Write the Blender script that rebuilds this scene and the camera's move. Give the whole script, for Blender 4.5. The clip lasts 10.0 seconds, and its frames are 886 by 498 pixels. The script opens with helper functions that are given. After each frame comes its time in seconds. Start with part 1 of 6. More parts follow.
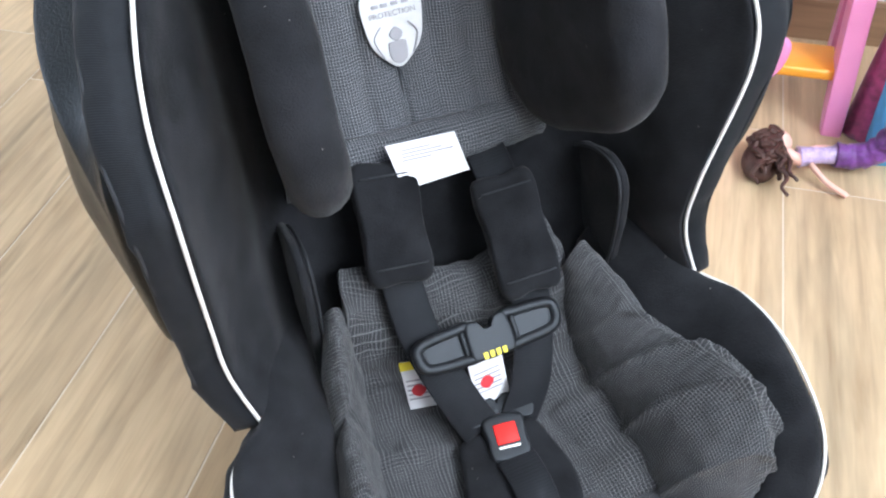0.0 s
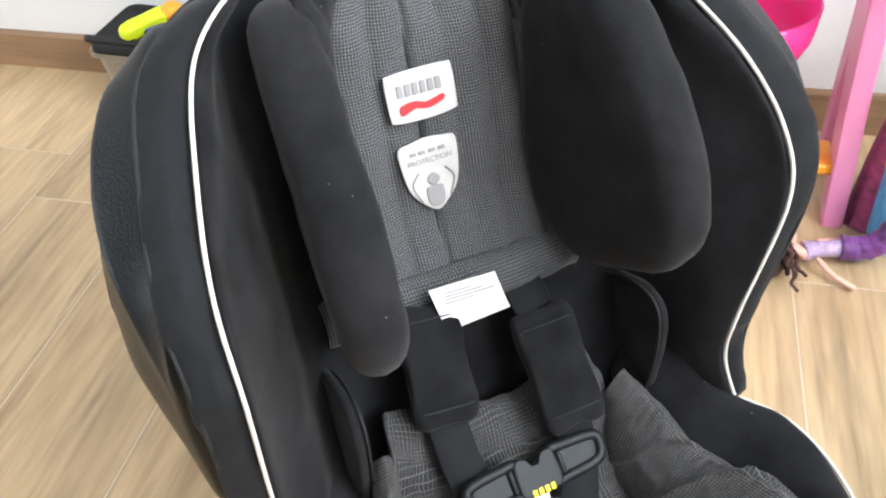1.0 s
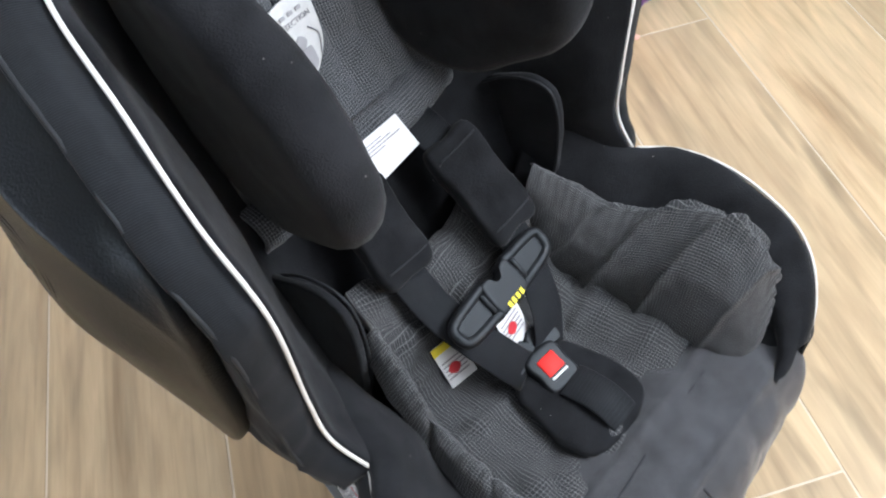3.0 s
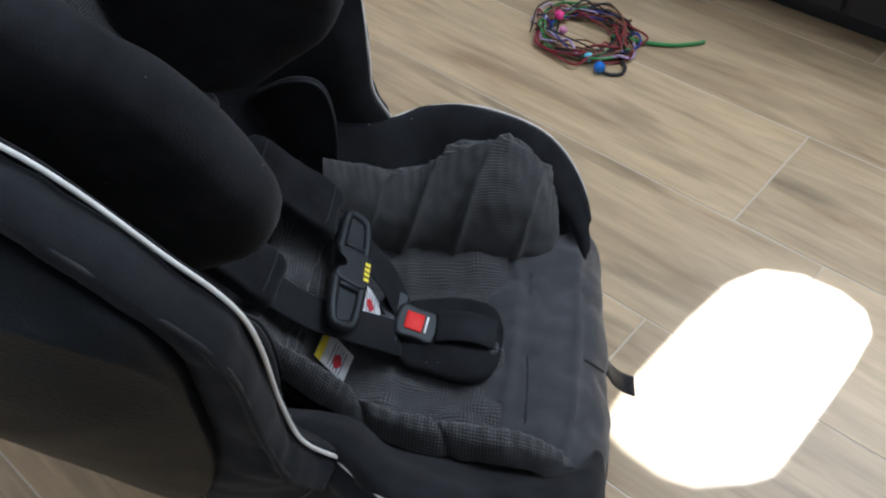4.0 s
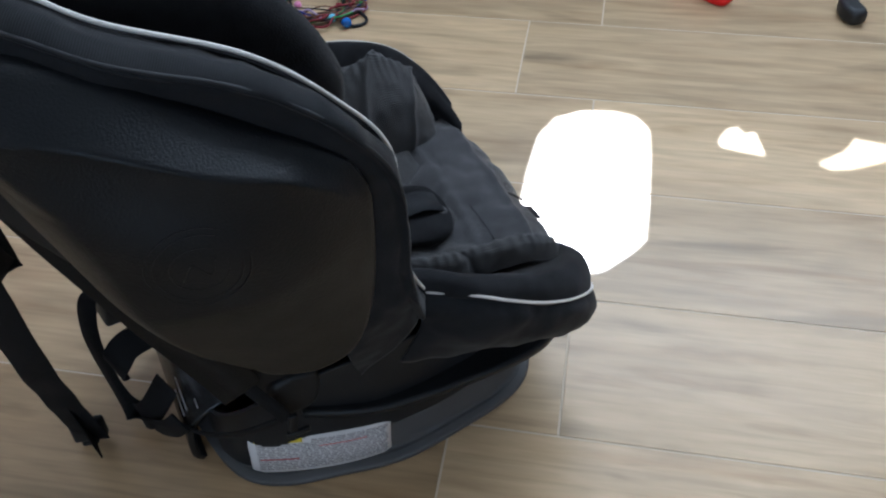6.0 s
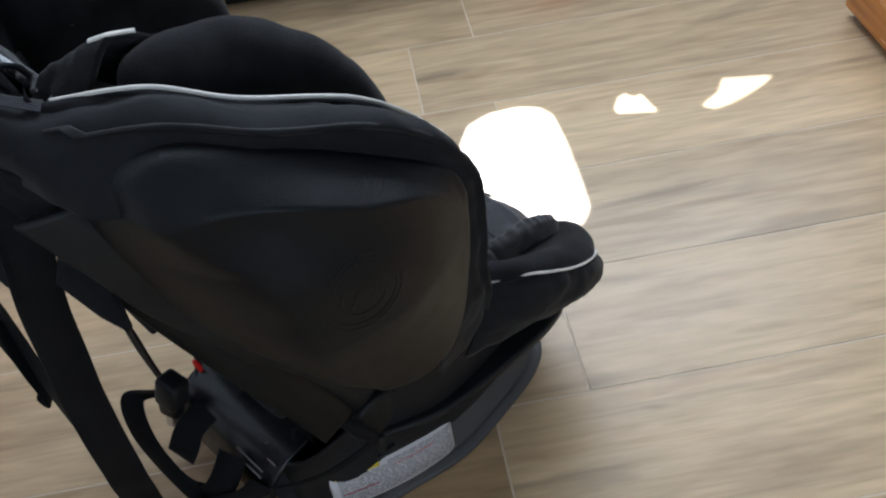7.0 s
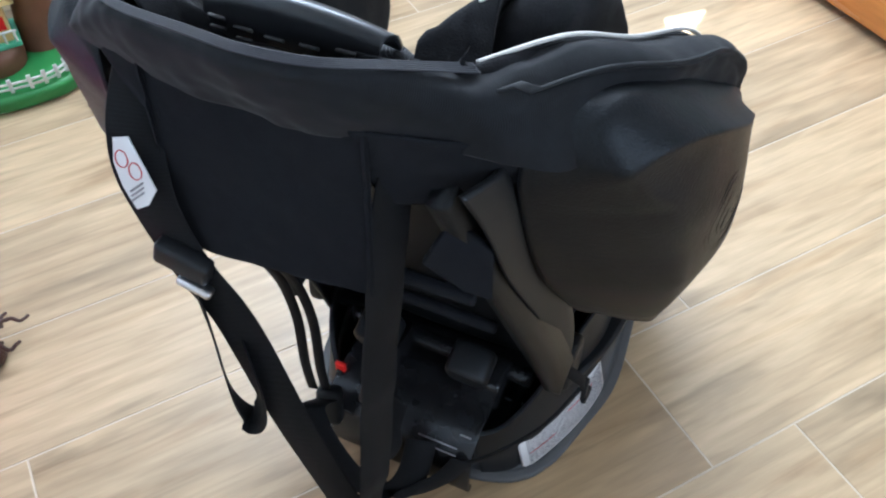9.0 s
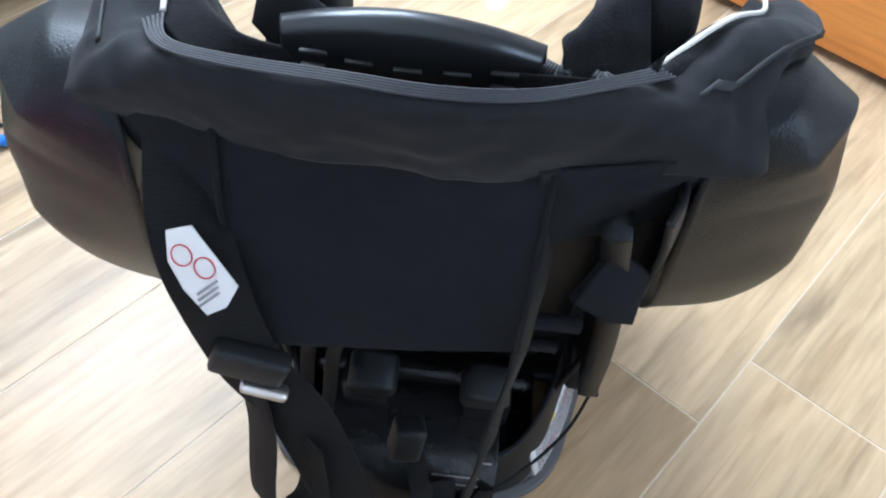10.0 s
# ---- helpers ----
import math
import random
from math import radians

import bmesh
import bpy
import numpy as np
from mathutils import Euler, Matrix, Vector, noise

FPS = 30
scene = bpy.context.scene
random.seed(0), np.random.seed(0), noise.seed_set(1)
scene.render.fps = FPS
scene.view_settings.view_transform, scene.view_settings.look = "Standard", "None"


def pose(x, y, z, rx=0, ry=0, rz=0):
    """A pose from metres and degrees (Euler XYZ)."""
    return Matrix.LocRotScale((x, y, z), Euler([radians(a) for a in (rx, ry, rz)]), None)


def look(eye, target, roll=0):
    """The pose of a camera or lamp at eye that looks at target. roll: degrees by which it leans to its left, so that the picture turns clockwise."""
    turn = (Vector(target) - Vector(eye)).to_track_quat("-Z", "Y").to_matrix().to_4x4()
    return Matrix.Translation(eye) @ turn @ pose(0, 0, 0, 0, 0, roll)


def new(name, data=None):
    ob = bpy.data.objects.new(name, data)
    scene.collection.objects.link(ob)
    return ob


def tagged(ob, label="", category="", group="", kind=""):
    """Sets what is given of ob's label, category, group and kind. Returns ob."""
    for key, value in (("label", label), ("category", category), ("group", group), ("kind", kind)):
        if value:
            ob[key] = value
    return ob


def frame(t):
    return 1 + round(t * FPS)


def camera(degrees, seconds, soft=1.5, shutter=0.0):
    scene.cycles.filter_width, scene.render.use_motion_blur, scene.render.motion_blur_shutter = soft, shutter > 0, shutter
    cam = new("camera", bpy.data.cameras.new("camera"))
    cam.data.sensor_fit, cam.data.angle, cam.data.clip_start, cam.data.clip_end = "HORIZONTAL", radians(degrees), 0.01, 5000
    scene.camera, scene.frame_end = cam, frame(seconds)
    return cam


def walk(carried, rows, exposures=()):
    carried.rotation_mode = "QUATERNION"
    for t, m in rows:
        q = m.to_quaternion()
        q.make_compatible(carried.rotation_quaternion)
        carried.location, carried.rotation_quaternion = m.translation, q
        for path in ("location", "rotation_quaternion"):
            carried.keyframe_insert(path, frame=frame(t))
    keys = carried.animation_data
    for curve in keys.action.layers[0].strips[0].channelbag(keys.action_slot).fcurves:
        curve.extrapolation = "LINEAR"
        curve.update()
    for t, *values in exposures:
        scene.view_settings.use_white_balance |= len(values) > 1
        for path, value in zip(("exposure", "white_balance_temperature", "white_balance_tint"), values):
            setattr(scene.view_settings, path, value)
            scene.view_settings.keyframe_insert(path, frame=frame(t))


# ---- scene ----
cam = camera(52.4, 10.0, soft=2.2)
PATH = [
    (0, (0.213, 0.139, 0.888), (-0.181, 1.486, -0.536), -2.2),
    (0.5, (0.169, 0.152, 0.922), (-0.237, 1.555, -0.444), -2.1),
    (1, (0.15, 0.166, 0.94), (-0.211, 1.622, -0.382), -2.9),
    (1.5, (0.159, 0.163, 0.961), (-0.165, 1.622, -0.368), -4.5),
    (2, (0.105, 0.158, 0.946), (0.024, 1.607, -0.43), -5.5),
    (2.5, (0.007, 0.16, 0.924), (0.175, 1.487, -0.563), -7.4),
    (3, (-0.002, 0.159, 0.916), (0.175, 1.422, -0.624), -9.7),
    (3.2, (-0.025, 0.171, 0.91), (0.341, 1.362, -0.655), -8.8),
    (4.3, (-0.278, 0.164, 0.916), (0.705, 1.068, -0.573), -7.7),
    (4.5, (-0.323, 0.159, 0.923), (0.697, 1.021, -0.565), -9.1),
    (5, (-0.405, 0.238, 0.932), (0.733, 0.876, -0.585), -8.2),
    (5.5, (-0.474, 0.331, 0.932), (0.734, 0.72, -0.614), -4.7),
    (5.7, (-0.501, 0.334, 0.933), (0.743, 0.705, -0.589), -4.9),
    (6.8, (-0.649, 0.481, 0.995), (0.75, 0.468, -0.434), -5.9),
    (7, (-0.642, 0.551, 0.999), (0.727, 0.466, -0.457), -7.7),
    (7.5, (-0.715, 0.679, 1.025), (0.672, 0.444, -0.398), -3.0),
    (8, (-0.721, 0.79, 1.03), (0.635, 0.338, -0.369), -1.0),
    (8.5, (-0.653, 0.953, 1.028), (0.601, 0.347, -0.408), -1.5),
    (9, (-0.536, 0.996, 1.009), (0.654, 0.403, -0.485), -2.0),
    (9.5, (-0.404, 1.041, 0.983), (0.7, 0.324, -0.523), -0.1),
    (10, (-0.279, 1.152, 0.956), (0.483, 0.099, -0.565), 7.3),
]
walk(cam, [(t, look(eye, target, roll)) for t, eye, target, roll in PATH],
     exposures=[(0.0, 3.42, 5850, 10), (1.0, 3.34, 6550, 10), (2.4, 3.42, 6500, 10), (3.0, 3.18, 6050, 10), (4.5, 1.78, 5550, 8), (5.0, 1.97, 5400, 8), (5.5, 1.97, 5400, 8), (7.0, 1.97, 5700, 8.5), (8.5, 2.78, 5550, 8.5), (9.5, 3.12, 5450, 8), (10.0, 3.24, 5450, 8)])

# ---- light ----
world = bpy.data.worlds.new("sky")
scene.world = world
world.use_nodes = True
sky = world.node_tree.nodes.new("ShaderNodeTexSky")
sky.sky_type, sky.sun_disc = "NISHITA", False
SUN_EL, WALL_X = radians(52), 1.65
sky.sun_elevation, sky.sun_rotation = SUN_EL, radians(90)
world.node_tree.nodes["Background"].inputs[1].default_value = 0.05
world.node_tree.links.new(sky.outputs[0], world.node_tree.nodes["Background"].inputs[0])

sun = new("sun", bpy.data.lights.new("sun", "SUN"))
sun.data.energy, sun.data.angle, sun.data.color = 5.0, radians(0.3), (1.0, 0.97, 0.92)
sun.matrix_world = look((4, 0, 4 * math.tan(SUN_EL)), (0, 0, 0))

# daylight through the window of the east wall
window_light = new("window_light", bpy.data.lights.new("window_light", "AREA"))
window_light.data.shape, window_light.data.size, window_light.data.size_y = "RECTANGLE", 2.0, 0.95
window_light.data.energy, window_light.data.color = 15.0, (0.95, 0.98, 1.0)
window_light.matrix_world = look((WALL_X - 0.02, -0.15, 1.94), (WALL_X - 2, -0.15, 1.94))


# unseen fill lamp on the west side, added to lift the floor there
west_fill = new("west_fill_light", bpy.data.lights.new("west_fill_light", "AREA"))
west_fill.data.shape, west_fill.data.size, west_fill.data.size_y = "RECTANGLE", 1.7, 1.2
west_fill.data.energy, west_fill.data.color = 6.5, (0.93, 0.97, 1.0)
west_fill.matrix_world = look((-3.98, -0.6, 1.6), (-1.0, -0.2, 0.6))


# ---- materials ----
def material(name, color, rough=0.6, metal=0.0, spread=0.25, scale=60.0, bump=0.0, bump_scale=None, sheen=0.0, coat=0.0, random_tone=0.0, spec=0.5):
    """A surface with two scales of tone and a fine relief."""
    m = bpy.data.materials.new(name)
    m.use_nodes = True
    nt = m.node_tree
    b = nt.nodes["Principled BSDF"]
    b.inputs["Roughness"].default_value, b.inputs["Metallic"].default_value = rough, metal
    b.inputs["Sheen Weight"].default_value, b.inputs["Coat Weight"].default_value = sheen, coat
    b.inputs["Sheen Roughness"].default_value = 0.4
    b.inputs["Specular IOR Level"].default_value = spec
    if max(color) < 0.016:
        b.inputs["Specular Tint"].default_value = (0.86, 0.93, 1.0, 1)
    tc = nt.nodes.new("ShaderNodeTexCoord")
    tone = []
    for k in (1.0, 0.12):
        n = nt.nodes.new("ShaderNodeTexNoise")
        n.inputs["Scale"].default_value, n.inputs["Detail"].default_value = scale * k, 4
        nt.links.new(tc.outputs["Object"], n.inputs["Vector"])
        tone.append(n)
    add = nt.nodes.new("ShaderNodeMath")
    nt.links.new(tone[0].outputs["Fac"], add.inputs[0])
    nt.links.new(tone[1].outputs["Fac"], add.inputs[1])
    ramp = nt.nodes.new("ShaderNodeMapRange")
    ramp.inputs["From Min"].default_value, ramp.inputs["From Max"].default_value = 0.65, 1.35
    ramp.inputs["To Min"].default_value, ramp.inputs["To Max"].default_value = 1 - spread, 1 + spread
    nt.links.new(add.outputs[0], ramp.inputs["Value"])
    hsv = nt.nodes.new("ShaderNodeHueSaturation")
    hsv.inputs["Color"].default_value = (*color, 1)
    nt.links.new(ramp.outputs[0], hsv.inputs["Value"])
    nt.links.new(hsv.outputs[0], b.inputs["Base Color"])
    if bump:
        n = nt.nodes.new("ShaderNodeTexNoise")
        n.inputs["Scale"].default_value, n.inputs["Detail"].default_value = bump_scale or scale * 4, 3
        nt.links.new(tc.outputs["Object"], n.inputs["Vector"])
        bp = nt.nodes.new("ShaderNodeBump")
        bp.inputs["Strength"].default_value, bp.inputs["Distance"].default_value = bump, 0.002
        nt.links.new(n.outputs["Fac"], bp.inputs["Height"])
        nt.links.new(bp.outputs[0], b.inputs["Normal"])
    return m


def woven(name, dark, light, pitch, line, rough=0.9, turned=0.0, sheen=0.3, relief=0.4, both=True, cross=1.0, spec=0.2):
    """Cloth with fine woven lines, pitch metres apart, along two ways of the cloth."""
    m = material(name, dark, rough, spread=0.3, scale=80, sheen=sheen, spec=spec)
    nt = m.node_tree
    b = nt.nodes["Principled BSDF"]
    hsv = next(n for n in nt.nodes if n.type == "HUE_SAT")
    tc = next(n for n in nt.nodes if n.type == "TEX_COORD")
    mp = nt.nodes.new("ShaderNodeMapping")
    mp.inputs["Rotation"].default_value = (0, 0, turned)
    nt.links.new(tc.outputs["UV"], mp.inputs["Vector"])
    fine = nt.nodes.new("ShaderNodeTexNoise")
    fine.inputs["Scale"].default_value = 900
    nt.links.new(tc.outputs["Object"], fine.inputs["Vector"])
    sep = nt.nodes.new("ShaderNodeSeparateXYZ")
    nt.links.new(mp.outputs[0], sep.inputs[0])
    masks = []
    for axis in ("X", "Y") if both else ("X",):
        mul = nt.nodes.new("ShaderNodeMath")
        mul.operation = "MULTIPLY"
        mul.inputs[1].default_value = 1 / pitch
        nt.links.new(sep.outputs[axis], mul.inputs[0])
        fr = nt.nodes.new("ShaderNodeMath")
        fr.operation = "FRACT"
        nt.links.new(mul.outputs[0], fr.inputs[0])
        lt = nt.nodes.new("ShaderNodeMath")
        lt.operation = "LESS_THAN"
        lt.inputs[1].default_value = line
        nt.links.new(fr.outputs[0], lt.inputs[0])
        if axis == "Y":
            weak = nt.nodes.new("ShaderNodeMath")
            weak.operation = "MULTIPLY"
            weak.inputs[1].default_value = cross
            nt.links.new(lt.outputs[0], weak.inputs[0])
            lt = weak
        masks.append(lt)
    top = masks[0]
    if both:
        top = nt.nodes.new("ShaderNodeMath")
        top.operation = "MAXIMUM"
        nt.links.new(masks[0].outputs[0], top.inputs[0])
        nt.links.new(masks[1].outputs[0], top.inputs[1])
    fade = nt.nodes.new("ShaderNodeMath")
    fade.operation = "MULTIPLY"
    nt.links.new(top.outputs[0], fade.inputs[0])
    nt.links.new(fine.outputs["Fac"], fade.inputs[1])
    mix = nt.nodes.new("ShaderNodeMix")
    mix.data_type = "RGBA"
    nt.links.new(fade.outputs[0], mix.inputs["Factor"])
    nt.links.new(hsv.outputs[0], mix.inputs["A"])
    mix.inputs["B"].default_value = (*light, 1)
    nt.links.new(mix.outputs["Result"], b.inputs["Base Color"])
    bp = nt.nodes.new("ShaderNodeBump")
    bp.inputs["Strength"].default_value, bp.inputs["Distance"].default_value = relief, 0.001
    nt.links.new(fade.outputs[0], bp.inputs["Height"])
    nt.links.new(bp.outputs[0], b.inputs["Normal"])
    return m


def grained(name, pale, dark, rough, stretch=(26.0, 1.6, 26.0), tone=0.10, streaks=False, spec=0.28):
    """Wood, or tile printed as wood: streaks along one axis, cloudy patches, each piece a little different."""
    m = bpy.data.materials.new(name)
    m.use_nodes = True
    nt = m.node_tree
    b = nt.nodes["Principled BSDF"]
    b.inputs["Specular IOR Level"].default_value = spec
    tc = nt.nodes.new("ShaderNodeTexCoord")
    info = nt.nodes.new("ShaderNodeObjectInfo")
    shift = nt.nodes.new("ShaderNodeVectorMath")
    shift.operation = "SCALE"
    shift.inputs[0].default_value = (7.3, 31.7, 3.1)
    nt.links.new(info.outputs["Random"], shift.inputs["Scale"])
    place = nt.nodes.new("ShaderNodeVectorMath")
    nt.links.new(tc.outputs["Object"], place.inputs[0])
    nt.links.new(shift.outputs[0], place.inputs[1])
    layers = []
    for k, dist, detail in ((1.0, 1.2, 6), (0.33, 2.2, 4), (3.2, 0.4, 4)):
        mp = nt.nodes.new("ShaderNodeMapping")
        mp.inputs["Scale"].default_value = [s * k for s in stretch]
        nt.links.new(place.outputs[0], mp.inputs["Vector"])
        n = nt.nodes.new("ShaderNodeTexNoise")
        n.inputs["Scale"].default_value, n.inputs["Detail"].default_value, n.inputs["Distortion"].default_value = 1.0, detail, dist
        nt.links.new(mp.outputs[0], n.inputs["Vector"])
        layers.append(n)
    ramp = nt.nodes.new("ShaderNodeValToRGB")
    e = ramp.color_ramp.elements
    e[0].position, e[0].color = 0.30, (*dark, 1)
    e[1].position, e[1].color = 0.58, (*pale, 1)
    mid = e.new(0.44)
    mid.color = (*[p * 0.72 + d * 0.28 for p, d in zip(pale, dark)], 1)
    mixed = nt.nodes.new("ShaderNodeMath")
    mixed.operation = "MULTIPLY_ADD"
    mixed.inputs[1].default_value = 0.55
    half = nt.nodes.new("ShaderNodeMath")
    half.operation = "MULTIPLY"
    half.inputs[1].default_value = 0.45
    nt.links.new(layers[1].outputs["Fac"], half.inputs[0])
    nt.links.new(layers[0].outputs["Fac"], mixed.inputs[0])
    nt.links.new(half.outputs[0], mixed.inputs[2])
    nt.links.new(mixed.outputs[0], ramp.inputs[0])
    value = nt.nodes.new("ShaderNodeMapRange")
    value.inputs["To Min"].default_value, value.inputs["To Max"].default_value = 1 - tone, 1 + tone
    nt.links.new(info.outputs["Random"], value.inputs["Value"])
    fine = nt.nodes.new("ShaderNodeMapRange")
    fine.inputs["From Min"].default_value, fine.inputs["From Max"].default_value = 0.3, 0.7
    fine.inputs["To Min"].default_value, fine.inputs["To Max"].default_value = 0.86, 1.1
    nt.links.new(layers[2].outputs["Fac"], fine.inputs["Value"])
    both = nt.nodes.new("ShaderNodeMath")
    both.operation = "MULTIPLY"
    nt.links.new(value.outputs[0], both.inputs[0])
    nt.links.new(fine.outputs[0], both.inputs[1])
    if streaks:
        # thin dark veins and a few knots, both drawn out along the board
        for stretch2, lo, hi, low in (((110.0, 2.2, 110.0), 0.52, 0.72, 0.86), ((17.0, 2.4, 17.0), 0.58, 0.76, 0.58), ((9.0, 1.1, 9.0), 0.46, 0.68, 0.82)):
            mp = nt.nodes.new("ShaderNodeMapping")
            mp.inputs["Scale"].default_value = stretch2
            nt.links.new(place.outputs[0], mp.inputs["Vector"])
            n = nt.nodes.new("ShaderNodeTexNoise")
            n.inputs["Scale"].default_value, n.inputs["Detail"].default_value, n.inputs["Distortion"].default_value = 1.0, 3, 0.8
            nt.links.new(mp.outputs[0], n.inputs["Vector"])
            vein = nt.nodes.new("ShaderNodeMapRange")
            vein.inputs["From Min"].default_value, vein.inputs["From Max"].default_value = lo, hi
            vein.inputs["To Min"].default_value, vein.inputs["To Max"].default_value = 1.0, low
            nt.links.new(n.outputs["Fac"], vein.inputs["Value"])
            more = nt.nodes.new("ShaderNodeMath")
            more.operation = "MULTIPLY"
            nt.links.new(both.outputs[0], more.inputs[0])
            nt.links.new(vein.outputs[0], more.inputs[1])
            both = more
    hsv = nt.nodes.new("ShaderNodeHueSaturation")
    nt.links.new(ramp.outputs[0], hsv.inputs["Color"])
    nt.links.new(both.outputs[0], hsv.inputs["Value"])
    nt.links.new(hsv.outputs[0], b.inputs["Base Color"])
    rr = nt.nodes.new("ShaderNodeMapRange")
    rr.inputs["To Min"].default_value, rr.inputs["To Max"].default_value = rough - 0.08, rough + 0.1
    nt.links.new(layers[1].outputs["Fac"], rr.inputs["Value"])
    nt.links.new(rr.outputs[0], b.inputs["Roughness"])
    bp = nt.nodes.new("ShaderNodeBump")
    bp.inputs["Strength"].default_value, bp.inputs["Distance"].default_value = 0.15, 0.001
    nt.links.new(layers[2].outputs["Fac"], bp.inputs["Height"])
    nt.links.new(bp.outputs[0], b.inputs["Normal"])
    return m


PANEL = woven("matt_black_cloth", (0.0098, 0.0104, 0.0125), (0.0205, 0.0218, 0.0260), 0.0012, 0.4, 0.95, sheen=0.02, spec=0.03)
VELOUR = material("black_velour", (0.0150, 0.0153, 0.0172), 0.95, spread=0.5, scale=35, bump=0.4, bump_scale=700, sheen=0.09, spec=0.05)
TWILL = woven("black_twill", (0.0092, 0.0097, 0.0112), (0.0255, 0.0265, 0.0300), 0.0011, 0.45, 0.75, turned=0.8, sheen=0.08, both=False, spec=0.12, relief=0.15)
GRID = woven("grey_grid_cloth", (0.034, 0.036, 0.041), (0.34, 0.345, 0.36), 0.0027, 0.17, 0.9, cross=0.85, sheen=0.12)
STRIPE = woven("grey_striped_cloth", (0.027, 0.0275, 0.0295), (0.22, 0.22, 0.225), 0.0029, 0.15, 0.9, cross=0.7, sheen=0.12)
PLAINGREY = woven("grey_plain_cloth", (0.038, 0.0385, 0.042), (0.074, 0.075, 0.082), 0.0013, 0.4, 0.85)
WEBBING = woven("black_webbing", (0.009, 0.0092, 0.0105), (0.021, 0.022, 0.025), 0.0018, 0.4, 0.6, sheen=0.05, spec=0.12)
TETHER = woven("jet_black_webbing", (0.0065, 0.0065, 0.007), (0.015, 0.015, 0.0165), 0.0018, 0.4, 0.7, sheen=0.02, spec=0.1)
PLASTIC = material("black_plastic", (0.009, 0.0095, 0.0108), 0.5, spec=0.35, spread=0.2, scale=40, bump=0.12, bump_scale=900)
LIPPED = material("satin_black_plastic", (0.012, 0.0125, 0.014), 0.3, spread=0.2, scale=40)
GLOSSY = material("glossy_black_plastic", (0.012, 0.012, 0.013), 0.25, spread=0.2, scale=40)
LEATHER = material("grained_foam_skin", (0.0046, 0.0052, 0.0066), 0.38, spec=0.25, spread=0.25, scale=30, bump=0.30, bump_scale=560)
LITSLOT = material("lit_slot_grey", (0.014, 0.015, 0.017), 0.6, spread=0.1, scale=30)
BASEGREY = material("dark_grey_plastic", (0.06, 0.062, 0.066), 0.55, spread=0.15, scale=30, bump=0.2, bump_scale=700)
ELASTIC = material("ribbed_elastic", (0.02, 0.022, 0.03), 0.6, spread=0.2, scale=200, sheen=0.1)
PIPING = material("pale_piping", (0.62, 0.6, 0.57), 0.6, spread=0.12, scale=120)
BLACKPIPE = material("black_piping", (0.011, 0.011, 0.012), 0.7, spread=0.2, scale=120)
WHITE = material("white_label", (0.64, 0.64, 0.65), 0.6, spread=0.05, scale=60)
PATCH = material("satin_patch", (0.5, 0.5, 0.5), 0.5, spread=0.06, scale=200)
INK = material("grey_ink", (0.24, 0.235, 0.25), 0.7, spread=0.1)
PALEINK = material("pale_ink", (0.27, 0.265, 0.28), 0.7, spread=0.1)
RED = material("red_plastic", (0.72, 0.02, 0.015), 0.5, spread=0.08, scale=60, spec=0.2)
REDINK = material("red_ink", (0.5, 0.025, 0.035), 0.7, spread=0.08)
YELLOW = material("yellow_ink", (0.75, 0.62, 0.03), 0.6, spread=0.08)
STEEL = material("steel", (0.6, 0.6, 0.62), 0.3, metal=1.0, spread=0.08)
WALL = material("white_wall", (0.72, 0.73, 0.74), 0.85, spread=0.03, scale=12, bump=0.15, bump_scale=160)
# white wall toned down for the unseen south side, so less light bounces
DIMWALL = material("low_bounce_wall", (0.62, 0.62, 0.62), 0.85, spread=0.05, scale=12, bump=0.15, bump_scale=160)
TILE = grained("wood_look_tile", (0.56, 0.415, 0.250), (0.36, 0.240, 0.130), 0.34, stretch=(26.0, 3.0, 26.0), streaks=True, spec=0.42)
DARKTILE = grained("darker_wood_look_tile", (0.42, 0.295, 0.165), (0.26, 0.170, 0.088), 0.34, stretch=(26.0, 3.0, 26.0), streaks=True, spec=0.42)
SKIRT = grained("wood_look_skirting", (0.30, 0.19, 0.11), (0.15, 0.085, 0.05), 0.4, stretch=(1.6, 26, 26))
GROUT = material("pale_grout", (0.60, 0.51, 0.39), 0.8, spread=0.1, scale=90)
PINE = grained("varnished_pine", (0.62, 0.25, 0.06), (0.36, 0.11, 0.02), 0.25, stretch=(1.6, 22, 22), tone=0.05)
BLANKET = material("grey_green_blanket", (0.16, 0.2, 0.2), 0.95, spread=0.25, scale=40, bump=0.5, bump_scale=220, sheen=0.3)
HOTPINK = material("hot_pink_plastic", (0.85, 0.045, 0.27), 0.22, spread=0.04, scale=20)
PINK = material("pink_plastic", (0.75, 0.27, 0.5), 0.3, spread=0.05, scale=20)
ORANGE = material("orange_plastic", (0.85, 0.36, 0.03), 0.35, spread=0.05, scale=20)
LIME = material("lime_plastic", (0.6, 0.75, 0.02), 0.4, spread=0.06, scale=30)
BLUE = material("pale_blue_plastic", (0.16, 0.55, 0.75), 0.35, spread=0.05, scale=20)
NAVY = material("dark_blue_plastic", (0.02, 0.04, 0.3), 0.4, spread=0.06, scale=30)
GREEN = material("green_plastic", (0.04, 0.24, 0.06), 0.4, spread=0.08, scale=30)
MINT = material("mint_plastic", (0.12, 0.5, 0.3), 0.4, spread=0.08, scale=30)
CREAM = material("cream_plastic", (0.8, 0.62, 0.28), 0.45, spread=0.06, scale=30)
WHITEPL = material("white_plastic", (0.78, 0.78, 0.76), 0.4, spread=0.04, scale=30)
BROWN = material("brown_plastic", (0.16, 0.07, 0.035), 0.55, spread=0.2, scale=25, bump=0.3, bump_scale=90)
